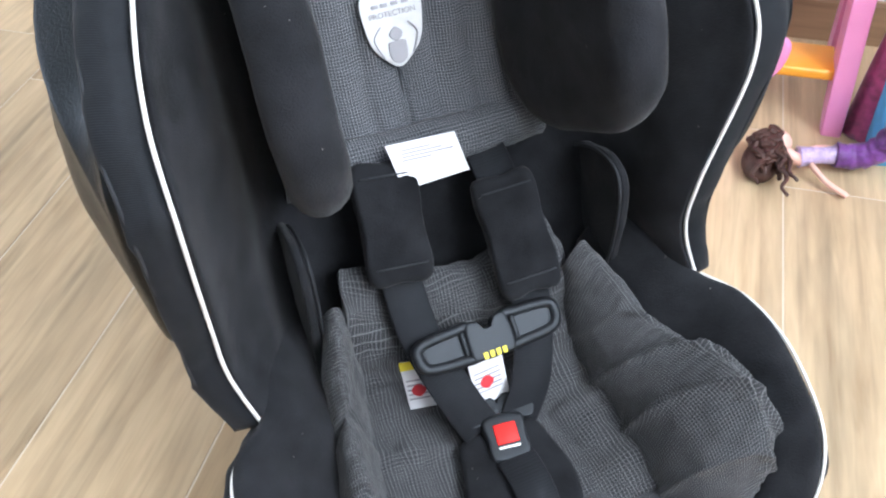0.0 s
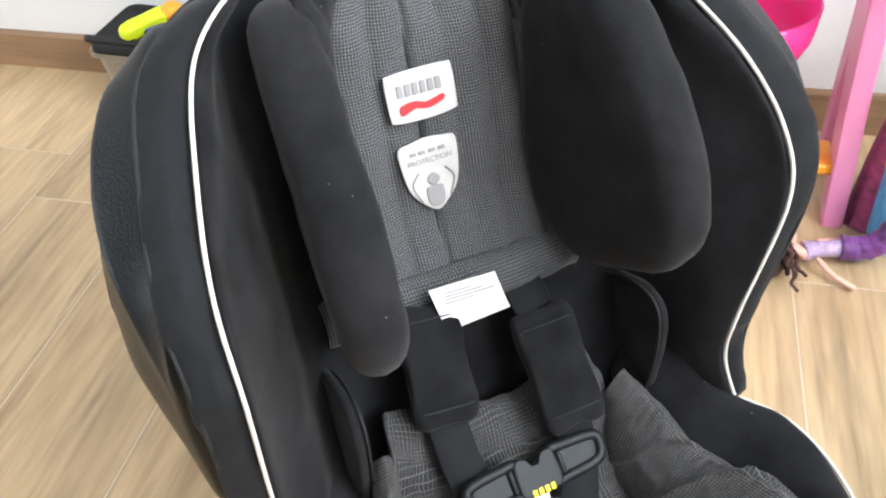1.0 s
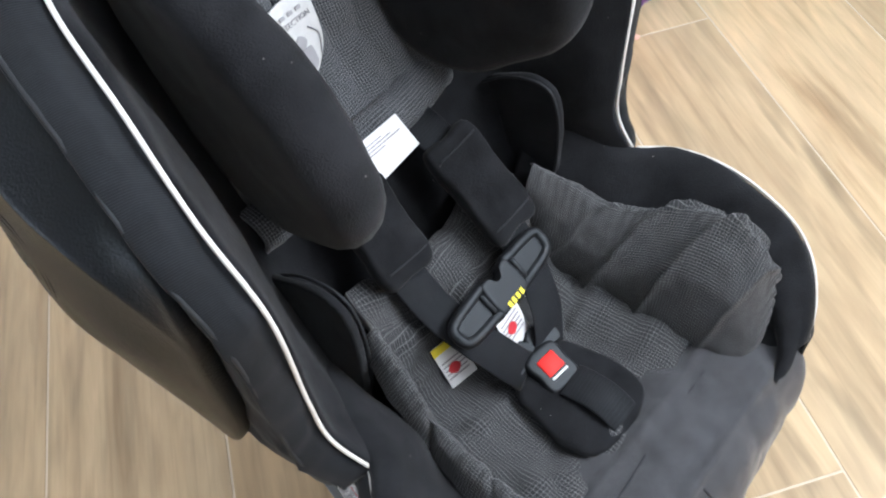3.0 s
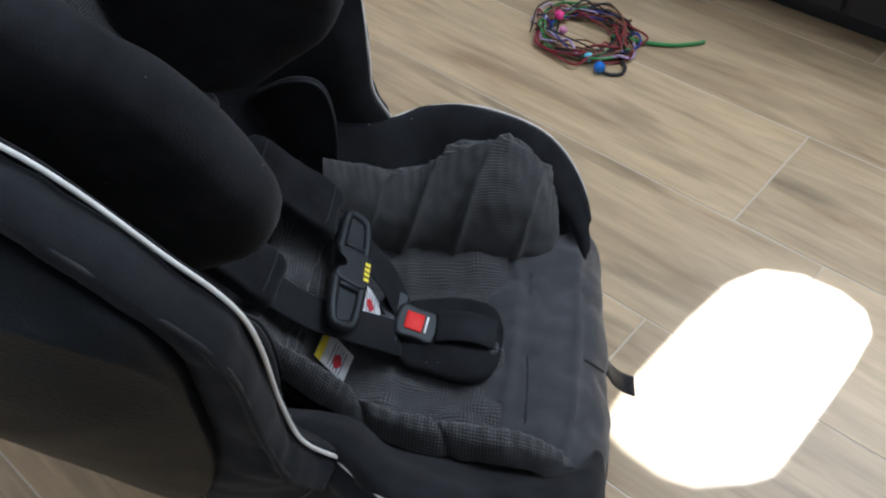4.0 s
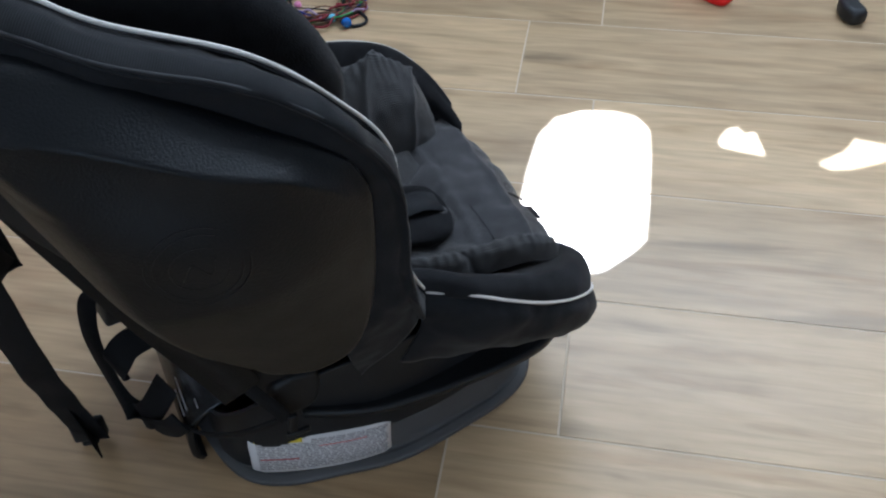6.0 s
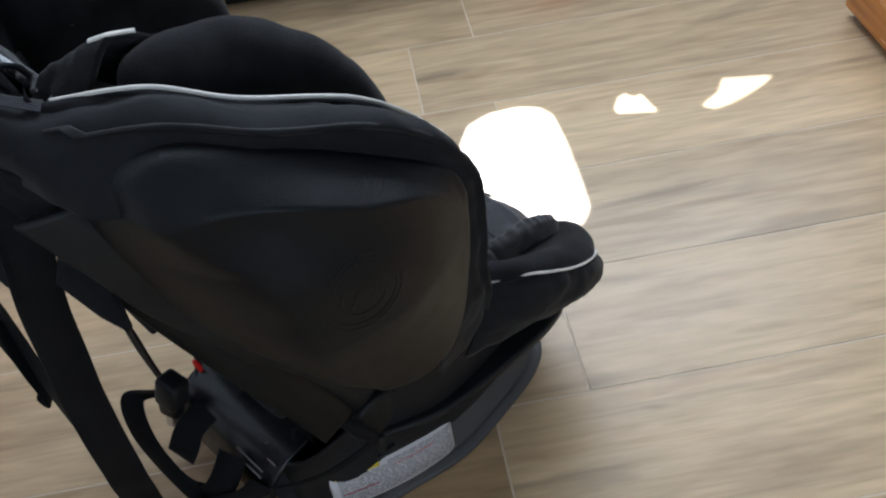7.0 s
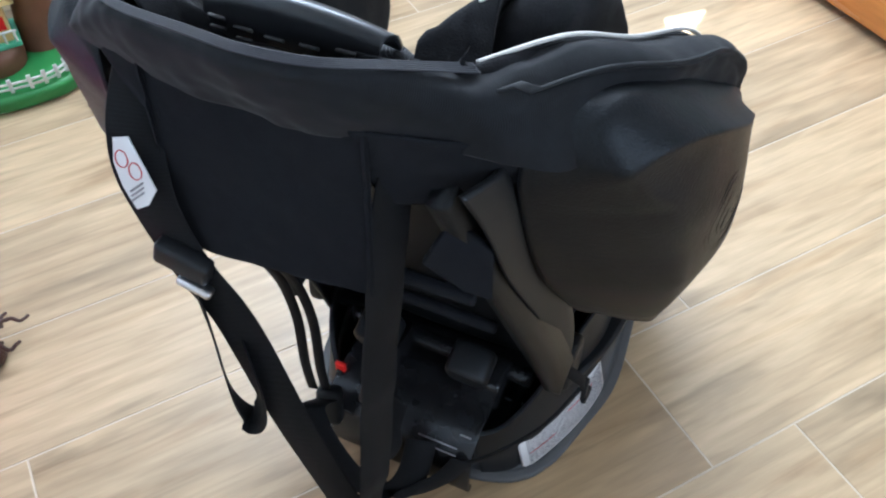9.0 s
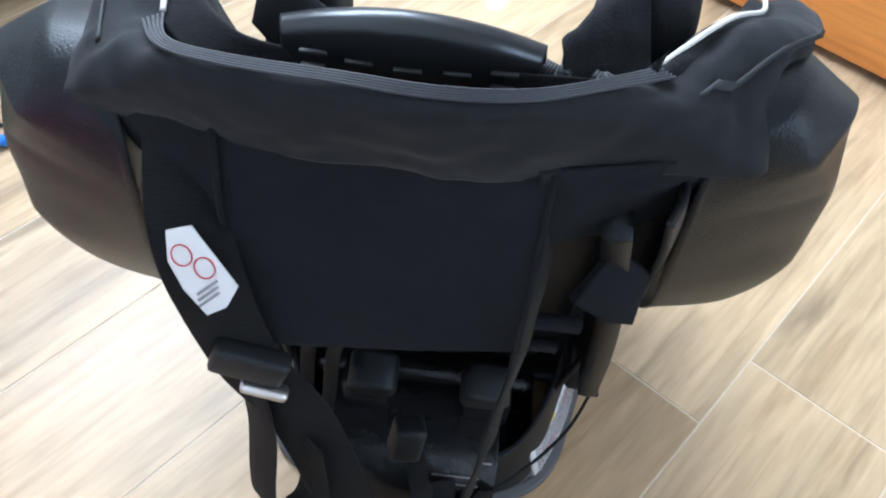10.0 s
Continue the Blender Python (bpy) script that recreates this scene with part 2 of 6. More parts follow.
SKIN = material("doll_vinyl", (0.78, 0.47, 0.38), 0.5, spread=0.05, scale=40)
HAIR = material("doll_hair", (0.05, 0.018, 0.011), 0.5, spread=0.4, scale=180, bump=0.8, bump_scale=400)
PURPLE = material("purple_satin", (0.13, 0.035, 0.19), 0.5, spread=0.75, scale=110, bump=0.7, bump_scale=190, sheen=0.3)
LILAC = material("lilac_satin", (0.5, 0.38, 0.6), 0.4, spread=0.4, scale=160, sheen=0.3)
CLEAR = material("cloudy_clear_plastic", (0.8, 0.82, 0.82), 0.3, spread=0.03, scale=20)
CLEAR.node_tree.nodes["Principled BSDF"].inputs["Transmission Weight"].default_value = 0.75
CARDBLUE = material("printed_card_blue", (0.1, 0.42, 0.7), 0.4, spread=0.45, scale=30)
SHADOWY = material("dark_cabinet", (0.012, 0.012, 0.013), 0.5, spread=0.2, scale=20)
CYAN = material("cyan_card", (0.03, 0.35, 0.5), 0.5, spread=0.12, scale=20)


def linty(m):
    """Scattered pale lint caught on a dark pile."""
    nt = m.node_tree
    b = nt.nodes["Principled BSDF"]
    tc = next(n for n in nt.nodes if n.type == "TEX_COORD")
    cells = nt.nodes.new("ShaderNodeTexVoronoi")
    cells.inputs["Scale"].default_value = 85
    nt.links.new(tc.outputs["Object"], cells.inputs["Vector"])
    near = nt.nodes.new("ShaderNodeMath")
    near.operation = "LESS_THAN"
    near.inputs[1].default_value = 0.05
    nt.links.new(cells.outputs["Distance"], near.inputs[0])
    hue = nt.nodes.new("ShaderNodeSeparateColor")
    nt.links.new(cells.outputs["Color"], hue.inputs[0])
    few = nt.nodes.new("ShaderNodeMath")
    few.operation = "GREATER_THAN"
    few.inputs[1].default_value = 0.88
    nt.links.new(hue.outputs[0], few.inputs[0])
    both = nt.nodes.new("ShaderNodeMath")
    both.operation = "MULTIPLY"
    nt.links.new(near.outputs[0], both.inputs[0])
    nt.links.new(few.outputs[0], both.inputs[1])
    mix = nt.nodes.new("ShaderNodeMix")
    mix.data_type = "RGBA"
    nt.links.new(both.outputs[0], mix.inputs["Factor"])
    nt.links.new(b.inputs["Base Color"].links[0].from_socket, mix.inputs["A"])
    mix.inputs["B"].default_value = (0.22, 0.21, 0.2, 1)
    nt.links.new(mix.outputs["Result"], b.inputs["Base Color"])


linty(VELOUR)


# ---- making ----
def part(name, bm, mat, parent=None, label="", smooth=True, basis=None):
    bmesh.ops.recalc_face_normals(bm, faces=bm.faces)
    me = bpy.data.meshes.new(name)
    bm.to_mesh(me)
    bm.free()
    for p in me.polygons:
        p.use_smooth = smooth
    me.materials.append(mat)
    ob = new(name, me)
    ob.parent = parent
    if basis is not None:
        ob.matrix_basis = basis
    return tagged(ob, label)


def thing(name, place, label, category, group="", kind=""):
    ob = new(name)
    ob.matrix_world = place
    return tagged(ob, label, category, group, kind)


def spline(points, n, closed=False):
    """n points on a smooth curve through the given ones."""
    p = [Vector(q) for q in points]
    m = len(p)
    spans = m if closed else m - 1
    out = []
    for i in range(n):
        u = i / (n if closed else n - 1) * spans
        k = min(int(u), spans - 1)
        f = u - k
        g = (lambda j: p[j % m]) if closed else (lambda j: p[max(0, min(m - 1, j))])
        a, b, c, d = g(k - 1), g(k), g(k + 1), g(k + 2)
        out.append(0.5 * (2 * b + (c - a) * f + (2 * a - 5 * b + 4 * c - d) * f * f + (3 * b - a - 3 * c + d) * f ** 3))
    return out


def loft(rows, across, along, wrinkle=0.0, size=18.0, thick=0.0, closed=False, seed=0.0, gather=None, grooves=()):
    """A smooth sheet through rows of points; thick gives it a second face. gather: height, length and place across of small folds; grooves: place along, depth and width of sewn hollows."""
    lines = [spline(r, across, closed) for r in rows]
    cols = [spline([line[i] for line in lines], along) for i in range(across)]
    bm = bmesh.new()
    uv = bm.loops.layers.uv.new("cloth")
    grid = [[bm.verts.new(cols[i][j]) for i in range(across)] for j in range(along)]
    last = across if closed else across - 1
    mid_i, mid_j = across // 2, along // 2
    us, vs = [0.0], [0.0]
    for i in range(1, across + 1):
        us.append(us[-1] + (cols[i % across][mid_j] - cols[i - 1][mid_j]).length)
    for j in range(1, along):
        vs.append(vs[-1] + (cols[mid_i][j] - cols[mid_i][j - 1]).length)
    for j in range(along - 1):
        for i in range(last):
            k = (i + 1) % across
            f = bm.faces.new((grid[j][i], grid[j][k], grid[j + 1][k], grid[j + 1][i]))
            for loop, (a, b) in zip(f.loops, ((i, j), (i + 1, j), (i + 1, j + 1), (i, j + 1))):
                loop[uv].uv = (us[a], vs[b])
    bm.normal_update()
    if wrinkle:
        moves = [(v, v.normal * wrinkle * (noise.noise(v.co * size + Vector((seed, 0, 0))) + 0.5 * noise.noise(v.co * size * 2.7 + Vector((0, seed, 0))))) for v in bm.verts]
        for v, d in moves:
            v.co += d
    if gather or grooves:
        bm.normal_update()
        moves = []
        for j in range(along):
            for i in range(across):
                d, u = 0.0, i / (across - 1)
                if gather:
                    high, length, place = gather
                    near = math.exp(-((u - place) / 0.16) ** 2)
                    d += high * near * (math.sin(6.283 * vs[j] / length + 2 * math.sin(vs[j] * 70 + seed)) - 0.4)
                for v0, deep, wide, *slope in grooves:
                    d -= deep * math.exp(-(abs(vs[j] / vs[-1] - v0 - (slope[0] if slope else 0.06) * (u - 0.5)) / wide) ** 1.2)
                moves.append((grid[j][i], grid[j][i].normal * d))
        for v, d in moves:
            v.co += d
    if thick:
        bmesh.ops.solidify(bm, geom=bm.faces[:], thickness=thick)
    return bm


def pillow(outline, thick, edge, n=56, m=None, puff=0.0, wrinkle=0.0, size=20.0, rings=6, seed=0.0, sharp=False):
    """A padded slab: an outline in x and y, rounded over by edge at the rim, swollen by puff in the middle, about z = 0."""
    m = m or Matrix()
    loop = [Vector((q[0], q[1], 0)) for q in outline] if sharp else spline([(q[0], q[1], 0) for q in outline], n, True)
    n = len(loop)
    mid = sum(loop, Vector()) / n
    reach = sum((q - mid).length for q in loop) / n
    bm = bmesh.new()
    prof = []
    for k in range(5):
        a = k / 4 * math.pi / 2
        prof.append((edge * (1 - math.cos(a)), thick / 2 - edge + edge * math.sin(a) if edge < thick / 2 else thick / 2 * math.sin(a)))
    levels = [(1 - inset / reach, h) for inset, h in prof]
    base = levels[-1][0]
    levels += [(base * (1 - k / rings), thick / 2 + puff * (1 - (1 - k / rings) ** 2)) for k in range(1, rings)]
    for side in (1, -1):
        prev = None
        for s, h in levels:
            ring = [bm.verts.new(mid + (q - mid) * s + Vector((0, 0, side * h))) for q in loop]
            if prev:
                for i in range(n):
                    bm.faces.new((prev[i], prev[(i + 1) % n], ring[(i + 1) % n], ring[i]))
            else:
                if side == 1:
                    first = ring
                elif levels[0][1] > 1e-6:
                    for i in range(n):
                        bm.faces.new((first[i], first[(i + 1) % n], ring[(i + 1) % n], ring[i]))
            prev = ring
        tip = bm.verts.new(mid + Vector((0, 0, side * (thick / 2 + puff))))
        for i in range(n):
            bm.faces.new((prev[i], prev[(i + 1) % n], tip))
    bmesh.ops.remove_doubles(bm, verts=bm.verts[:], dist=1e-5)
    bmesh.ops.recalc_face_normals(bm, faces=bm.faces[:])
    bm.normal_update()
    uv = bm.loops.layers.uv.new("cloth")
    for f in bm.faces:
        for loop in f.loops:
            loop[uv].uv = (loop.vert.co.x, loop.vert.co.y)
    if wrinkle:
        moves = [(v, v.normal * wrinkle * (noise.noise(v.co * size + Vector((seed, 1, 0))) + 0.5 * noise.noise(v.co * size * 2.7))) for v in bm.verts]
        for v, d in moves:
            v.co += d
    bm.transform(m)
    return bm


def tube(points, radius, n=60, sides=8, closed=False, taper=None):
    p = spline(points, n, closed)
    bm = bmesh.new()
    rings = []
    for i in range(n):
        t = (p[(i + 1) % n] - p[i - 1]) if closed else (p[min(i + 1, n - 1)] - p[max(i - 1, 0)])
        t.normalize()
        if not rings:
            a = t.orthogonal().normalized()
        else:
            a = (a - t * a.dot(t)).normalized()
        b = t.cross(a)
        r = radius if taper is None else radius * taper(i / (n - 1))
        rings.append([bm.verts.new(p[i] + (a * math.cos(w) + b * math.sin(w)) * r) for w in [2 * math.pi * k / sides for k in range(sides)]])
    for i in range(n if closed else n - 1):
        for k in range(sides):
            bm.faces.new((rings[i][k], rings[i][(k + 1) % sides], rings[(i + 1) % n][(k + 1) % sides], rings[(i + 1) % n][k]))
    if not closed:
        bm.faces.new(rings[0][::-1])
        bm.faces.new(rings[-1])
    return bm


def ribbon(points, width, thick=0.0018, sides=None, n=40, wave=0.0):
    """Webbing along a curve. sides: the way across it, one vector or one for each point."""
    p = spline(points, n)
    if sides and not hasattr(sides[0], "__len__"):
        sides = [sides] * len(points)
    s = spline(sides, n)
    bm = bmesh.new()
    uv = bm.loops.layers.uv.new("cloth")
    rings = []
    for i in range(n):
        t = (p[min(i + 1, n - 1)] - p[max(i - 1, 0)]).normalized()
        a = (s[i] - t * s[i].dot(t)).normalized()
        b = t.cross(a)
        c = p[i] + b * wave * noise.noise(p[i] * 25)
        w = width / 2
        ring = [c + a * x * w + b * y * thick / 2 for x, y in ((-1, 0), (-0.94, 1), (0.94, 1), (1, 0), (0.94, -1), (-0.94, -1))]
        rings.append([bm.verts.new(q) for q in ring])
    for i in range(n - 1):
        for k in range(6):
            f = bm.faces.new((rings[i][k], rings[i][(k + 1) % 6], rings[i + 1][(k + 1) % 6], rings[i + 1][k]))
            wide = (-0.5, -0.47, 0.47, 0.5, 0.47, -0.47)
            for loop, (a, b) in zip(f.loops, ((k, i), ((k + 1) % 6, i), ((k + 1) % 6, i + 1), (k, i + 1))):
                loop[uv].uv = (wide[a] * width, b * (p[1] - p[0]).length)
    bm.faces.new(rings[0][::-1])
    bm.faces.new(rings[-1])
    return bm


def block(sx, sy, sz, bevel=0.003, m=None, seg=2):
    """A box with rounded edges, standing on z = 0 of m."""
    bm = bmesh.new()
    bmesh.ops.create_cube(bm, size=1, matrix=Matrix.Translation((0, 0, sz / 2)) @ Matrix.Diagonal((sx, sy, sz, 1)))
    if bevel:
        bmesh.ops.bevel(bm, geom=bm.edges[:], offset=bevel, segments=seg, profile=0.5, affect="EDGES")
    bm.transform(m or Matrix())
    return bm


def joined(*parts):
    """Several meshes of one part as one."""
    out = bmesh.new()
    for b in parts:
        me = bpy.data.meshes.new("piece")
        b.to_mesh(me)
        b.free()
        out.from_mesh(me)
        bpy.data.meshes.remove(me)
    return out


def ball(r, m=None, seg=20, squash=(1, 1, 1)):
    bm = bmesh.new()
    bmesh.ops.create_uvsphere(bm, u_segments=seg, v_segments=seg // 2, radius=r)
    bm.transform((m or Matrix()) @ Matrix.Diagonal((*squash, 1)))
    return bm


def turned(profile, seg=32, m=None):
    """A turned solid from (radius, height) pairs."""
    bm = bmesh.new()
    rings = [[bm.verts.new((r * math.cos(2 * math.pi * k / seg), r * math.sin(2 * math.pi * k / seg), z)) for k in range(seg)] for r, z in profile]
    for a, b in zip(rings, rings[1:]):
        for k in range(seg):
            bm.faces.new((a[k], a[(k + 1) % seg], b[(k + 1) % seg], b[k]))
    bmesh.ops.remove_doubles(bm, verts=bm.verts[:], dist=1e-6)
    bm.transform(m or Matrix())
    return bm


def frame_on(origin, x, y):
    """A frame at origin with its x along x and its y near y."""
    x = Vector(x).normalized()
    z = x.cross(Vector(y)).normalized()
    y = z.cross(x)
    m = Matrix((x, y, z)).transposed().to_4x4()
    m.translation = origin
    return m


def shaped(bm, move):
    """Moves each corner of a mesh by a rule."""
    for v in bm.verts:
        v.co += Vector(move(v.co))
    return bm


def mirrored(points):
    return [(-x, y, z) for x, y, z in points]


# ---- room ----
FLOOR_X, FLOOR_Y = (-4.0, WALL_X), (-3.2, 1.64)
ROW, PLANK, JOINT = 0.21, 0.873, 0.0028


def slab(name, x, y, z, mat, kind="structure", label="", category=""):
    bm = block(x[1] - x[0], y[1] - y[0], z[1] - z[0], 0, pose((x[0] + x[1]) / 2, (y[0] + y[1]) / 2, z[0]))
    return tagged(part(name, bm, mat, smooth=False), label, category, kind=kind)


floor = slab("floor", FLOOR_X, FLOOR_Y, (-0.05, -0.0007), GROUT, label="floor of pale wood-look ceramic planks with light grout", category="floor")
slab("ceiling", (-4.2, WALL_X + 0.2), (-3.4, 1.84), (2.5, 2.6), WALL, label="white painted plaster ceiling", category="ceiling")
slab("wall_north", (-4.2, WALL_X + 0.2), (1.64, 1.84), (-0.05, 2.5), WALL, label="plain white painted wall", category="wall")
slab("wall_south", (-4.2, WALL_X + 0.2), (-3.4, -3.2), (-0.05, 2.5), DIMWALL, label="plain unseen wall, toned down to bounce less light", category="wall")


def wall_with_window(name, x, y0, y1, wy, wz):
    bm = bmesh.new()
    for a, b, c, d in ((y0, y1, -0.05, wz[0]), (y0, y1, wz[1], 2.5), (y0, wy[0], wz[0], wz[1]), (wy[1], y1, wz[0], wz[1])):
        bmesh.ops.create_cube(bm, size=1, matrix=Matrix.Translation((x, (a + b) / 2, (c + d) / 2)) @ Matrix.Diagonal((0.2, b - a, d - c, 1)))
    return tagged(part(name, bm, WALL, smooth=False), "white painted wall with a window opening", "wall", kind="structure")


wall_with_window("wall_east", WALL_X + 0.1, -3.2, 1.64, (-1.2, 0.9), (1.2, 2.44))
# the west opening is unseen, added to go with the fill lamp
wall_with_window("wall_west", -4.1, -3.2, 1.64, (-1.5, 0.3), (0.95, 2.25))

bm = bmesh.new()
prof = [(0, 0), (0.012, 0), (0.012, 0.074), (0.009, 0.08), (0, 0.08)]
ends = [[bm.verts.new((x, 1.64 - d, h)) for d, h in prof] for x in FLOOR_X]
for k in range(5):
    bm.faces.new((ends[0][k], ends[0][(k + 1) % 5], ends[1][(k + 1) % 5], ends[1][k]))
tagged(part("baseboard", bm, SKIRT, smooth=False), "brown wood-look skirting along the wall", "baseboard", kind="structure")


# unseen mask across the east window: holes cut to the sun patches' outlines
def blind():
    x, tan = WALL_X + 0.14, math.tan(SUN_EL)
    z = lambda fx: (x - fx) * tan
    holes = [
        [(0.305, 0.268), (0.262, 0.31), (0.25, 0.345), (0.25, 0.39), (0.262, 0.43), (0.33, 0.436), (0.45, 0.432), (0.53, 0.424), (0.575, 0.402), (0.598, 0.36), (0.602, 0.31), (0.592, 0.275), (0.565, 0.256), (0.50, 0.252), (0.40, 0.252), (0.325, 0.255)],
        [(0.556, 0.147), (0.58, 0.134), (0.587, 0.118), (0.572, 0.11), (0.578, 0.094), (0.524, 0.08), (0.53, 0.112), (0.536, 0.146)],
        [(0.518, 0.006), (0.55, -0.038), (0.582, -0.055), (0.568, -0.146), (0.54, -0.106), (0.512, -0.046), (0.505, -0.015)],
    ]
    bm = bmesh.new()
    edges = []
    outer = [(-1.204, 1.196), (0.904, 1.196), (0.904, 2.444), (-1.204, 2.444)]
    for loop in [outer] + [[(y, z(fx)) for fx, y in h] for h in holes]:
        vs = [bm.verts.new((x, a, b)) for a, b in loop]
        edges += [bm.edges.new((vs[i], vs[(i + 1) % len(vs)])) for i in range(len(vs))]
    bmesh.ops.triangle_fill(bm, use_beauty=True, edges=edges)
    bmesh.ops.solidify(bm, geom=bm.faces[:], thickness=0.004)
    return bm


tagged(part("window_sun_mask", blind(), WALL, smooth=False), "unseen mask in the window, cut to shape the sun patches", "blind")

# ---- child car seat: x to its side, y to its back, z up ----
SEAT = pose(0.1177, 0.6124, 0, 0, 0, 36.63)
seat = thing("child_car_seat", SEAT, "black and grey child car seat with pale piping on the floor", "car seat")

# the rim of the cover, where the pale piping runs, from the top down to the notch
RIM_L = [(0.105, 0.270, 0.655), (0.148, 0.222, 0.657), (0.182, 0.178, 0.637), (0.205, 0.100, 0.600), (0.217, 0.050, 0.552), (0.218, 0.014, 0.490), (0.218, 0.012, 0.395), (0.216, 0.007, 0.342), (0.202, -0.010, 0.292)]
RIM = [(0.164, 0.272, 0.653), (0.174, 0.224, 0.650), (0.186, 0.165, 0.628), (0.206, 0.092, 0.588), (0.222, 0.047, 0.534), (0.216, 0.022, 0.485), (0.186, 0.014, 0.388), (0.184, 0.015, 0.335), (0.196, 0.002, 0.284)]
LIP = [(0.196, 0.0, 0.284), (0.222, -0.034, 0.277), (0.227, -0.080, 0.274), (0.224, -0.124, 0.262), (0.218, -0.160, 0.244), (0.205, -0.185, 0.222), (0.182, -0.203, 0.197), (0.158, -0.210, 0.180)]
LIP_L = [(0.202, -0.010, 0.292), (0.230, -0.046, 0.296), (0.238, -0.080, 0.277), (0.239, -0.118, 0.252), (0.231, -0.156, 0.226), (0.214, -0.188, 0.200), (0.192, -0.208, 0.176), (0.165, -0.218, 0.155)]
CROWN_L = [0.315, 0.312, 0.302, 0.302, 0.290, 0.272, 0.250, 0.228, 0.206, 0.178]


def back_y(z):
    """The face of the backrest at a height."""
    t = [(0.15, 0.06), (0.20, 0.085), (0.27, 0.105), (0.355, 0.15), (0.443, 0.208), (0.54, 0.24), (0.62, 0.265), (0.68, 0.30), (0.75, 0.33)]
    for (a, ya), (b, yb) in zip(t, t[1:]):
        if z <= b:
            return ya + (yb - ya) * (z - a) / (b - a)
    return 0.33


def wider(c):
    """The cover bellies out a little more on one side."""
    return (0.004 * max(0, min(1, (c.x - 0.1) / 0.1)) * math.exp(-((c.z - 0.55) / 0.08) ** 2), 0, 0)


def creased(c):
    """Puffy folds across the padded sides of the cover."""
    side = max(0, min(1, (abs(c.x) - 0.205) / 0.03)) * max(0, min(1, (c.z - 0.28) / 0.05))
    run = c.z - 0.9 * c.y
    d = 0.0038 * side * (abs(math.sin(run * 21 + 0.7 * math.sin(c.x * 60))) ** 0.5 - 0.75)
    return (math.copysign(d, c.x), -0.4 * d, 0.3 * d)


def sewn(right, left, depth=0.010):
    """A sewn hollow along a line down each side, with soft puckers beside it."""
    runs = {1: spline(right, 60), -1: spline(left, 60)}

    def move(c):
        if abs(c.x) < 0.14:
            return (0, 0, 0)
        run = runs[1 if c.x > 0 else -1]
        k = min(range(60), key=lambda i: (run[i] - c).length_squared)
        d, a = (run[k] - c).length, k
        for i in (max(k - 1, 0), min(k, 58)):
            way = run[i + 1] - run[i]
            f = max(0.0, min(1.0, (c - run[i]).dot(way) / way.length_squared))
            off = (run[i] + way * f - c).length
            if off <= d:
                d, a = off, i + f
        a *= 0.0115
        s = depth * math.exp(-(d / 0.007) ** 1.4) - 0.0022 * math.exp(-((d - 0.014) / 0.010) ** 2) * (0.9 + 0.35 * math.sin(a * 95 + 2 * math.sin(a * 23)))
        return (math.copysign(-0.75 * s, c.x), 0.25 * s, -0.55 * s)
    return move


# base
FOOT = [(0, 0.232), (0.078, 0.223), (0.132, 0.204), (0.163, 0.165), (0.182, 0.10), (0.197, 0.03), (0.192, -0.05), (0.180, -0.12), (0.152, -0.160), (0.09, -0.185), (0, -0.195)]
RING = FOOT + [(-x, y) for x, y in FOOT[-2:0:-1]]


def ring_at(scale, z, grow=0.0):
    out = []
    for x, y in RING:
        v = Vector((x, y - 0.01))
        v = v * scale + v.normalized() * grow
        out.append((v.x, v.y + 0.01, z))
    return out


LEVELS = ((0.002, -0.03), (0, -0.004), (0.003, 0.002), (0.010, 0.002), (0.014, -0.006), (0.018, -0.013), (0.05, -0.019), (0.056, -0.024), (0.05, -0.032), (0.004, -0.038))
bm = loft([ring_at(1, z, grow) for z, grow in LEVELS], 96, 48, closed=True)
base = part("base", bm, BASEGREY, seat, "dark grey plastic base with a rounded foot rim")


def side_of_base(sign):
    """One wall of the base, high in front and cut down at the back, where the base is open."""
    run = [(0.02, -0.168), (0.09, -0.160), (0.138, -0.138), (0.160, -0.105), (0.170, -0.05), (0.174, 0.03), (0.160, 0.10), (0.142, 0.16), (0.118, 0.195), (0.09, 0.210)]
    tops = [0.16, 0.16, 0.165, 0.17, 0.18, 0.18, 0.165, 0.13, 0.10, 0.09]
    rows = []
    for k in (0, 0.08, 0.5, 0.92, 1):
        rows.append([(sign * (x - 0.012 * k), y, 0.012 + (t - 0.012) * k) for (x, y), t in zip(run, tops)])
    return loft(rows, 60, 16, thick=-0.006 * sign)


for sign in (1, -1):
    part("base_wall", side_of_base(sign), PLASTIC, base)
part("base_tray", joined(block(0.27, 0.34, 0.012, 0.004, pose(0, 0.01, 0.008)), *[block(0.012, 0.30, 0.03, 0.003, pose(x, 0.02, 0.018)) for x in (-0.1, -0.045, 0.045, 0.1)], *[block(0.24, 0.012, 0.026, 0.003, pose(0, y, 0.018)) for y in (-0.06, 0.03, 0.12, 0.17)]), GLOSSY, base)
part("recline_bar", joined(tube([(-0.12, 0.13, 0.115), (0.12, 0.13, 0.115)], 0.012, 12, 12), block(0.05, 0.05, 0.05, 0.006, pose(-0.07, 0.15, 0.09)), block(0.05, 0.05, 0.05, 0.006, pose(0.06, 0.15, 0.09))), GLOSSY, base)
rows = [[(x, y, z) for x in (-0.088, -0.07, -0.03, 0.03, 0.08, 0.104)] for y, z in ((0.10, 0.105), (0.16, 0.10), (0.205, 0.095), (0.232, 0.08), (0.245, 0.055), (0.248, 0.02), (0.24, 0.004))]
part("rear_body", loft(rows, 40, 30, 0, 1, 0.008), GLOSSY, base, "glossy black rear body with print lines")
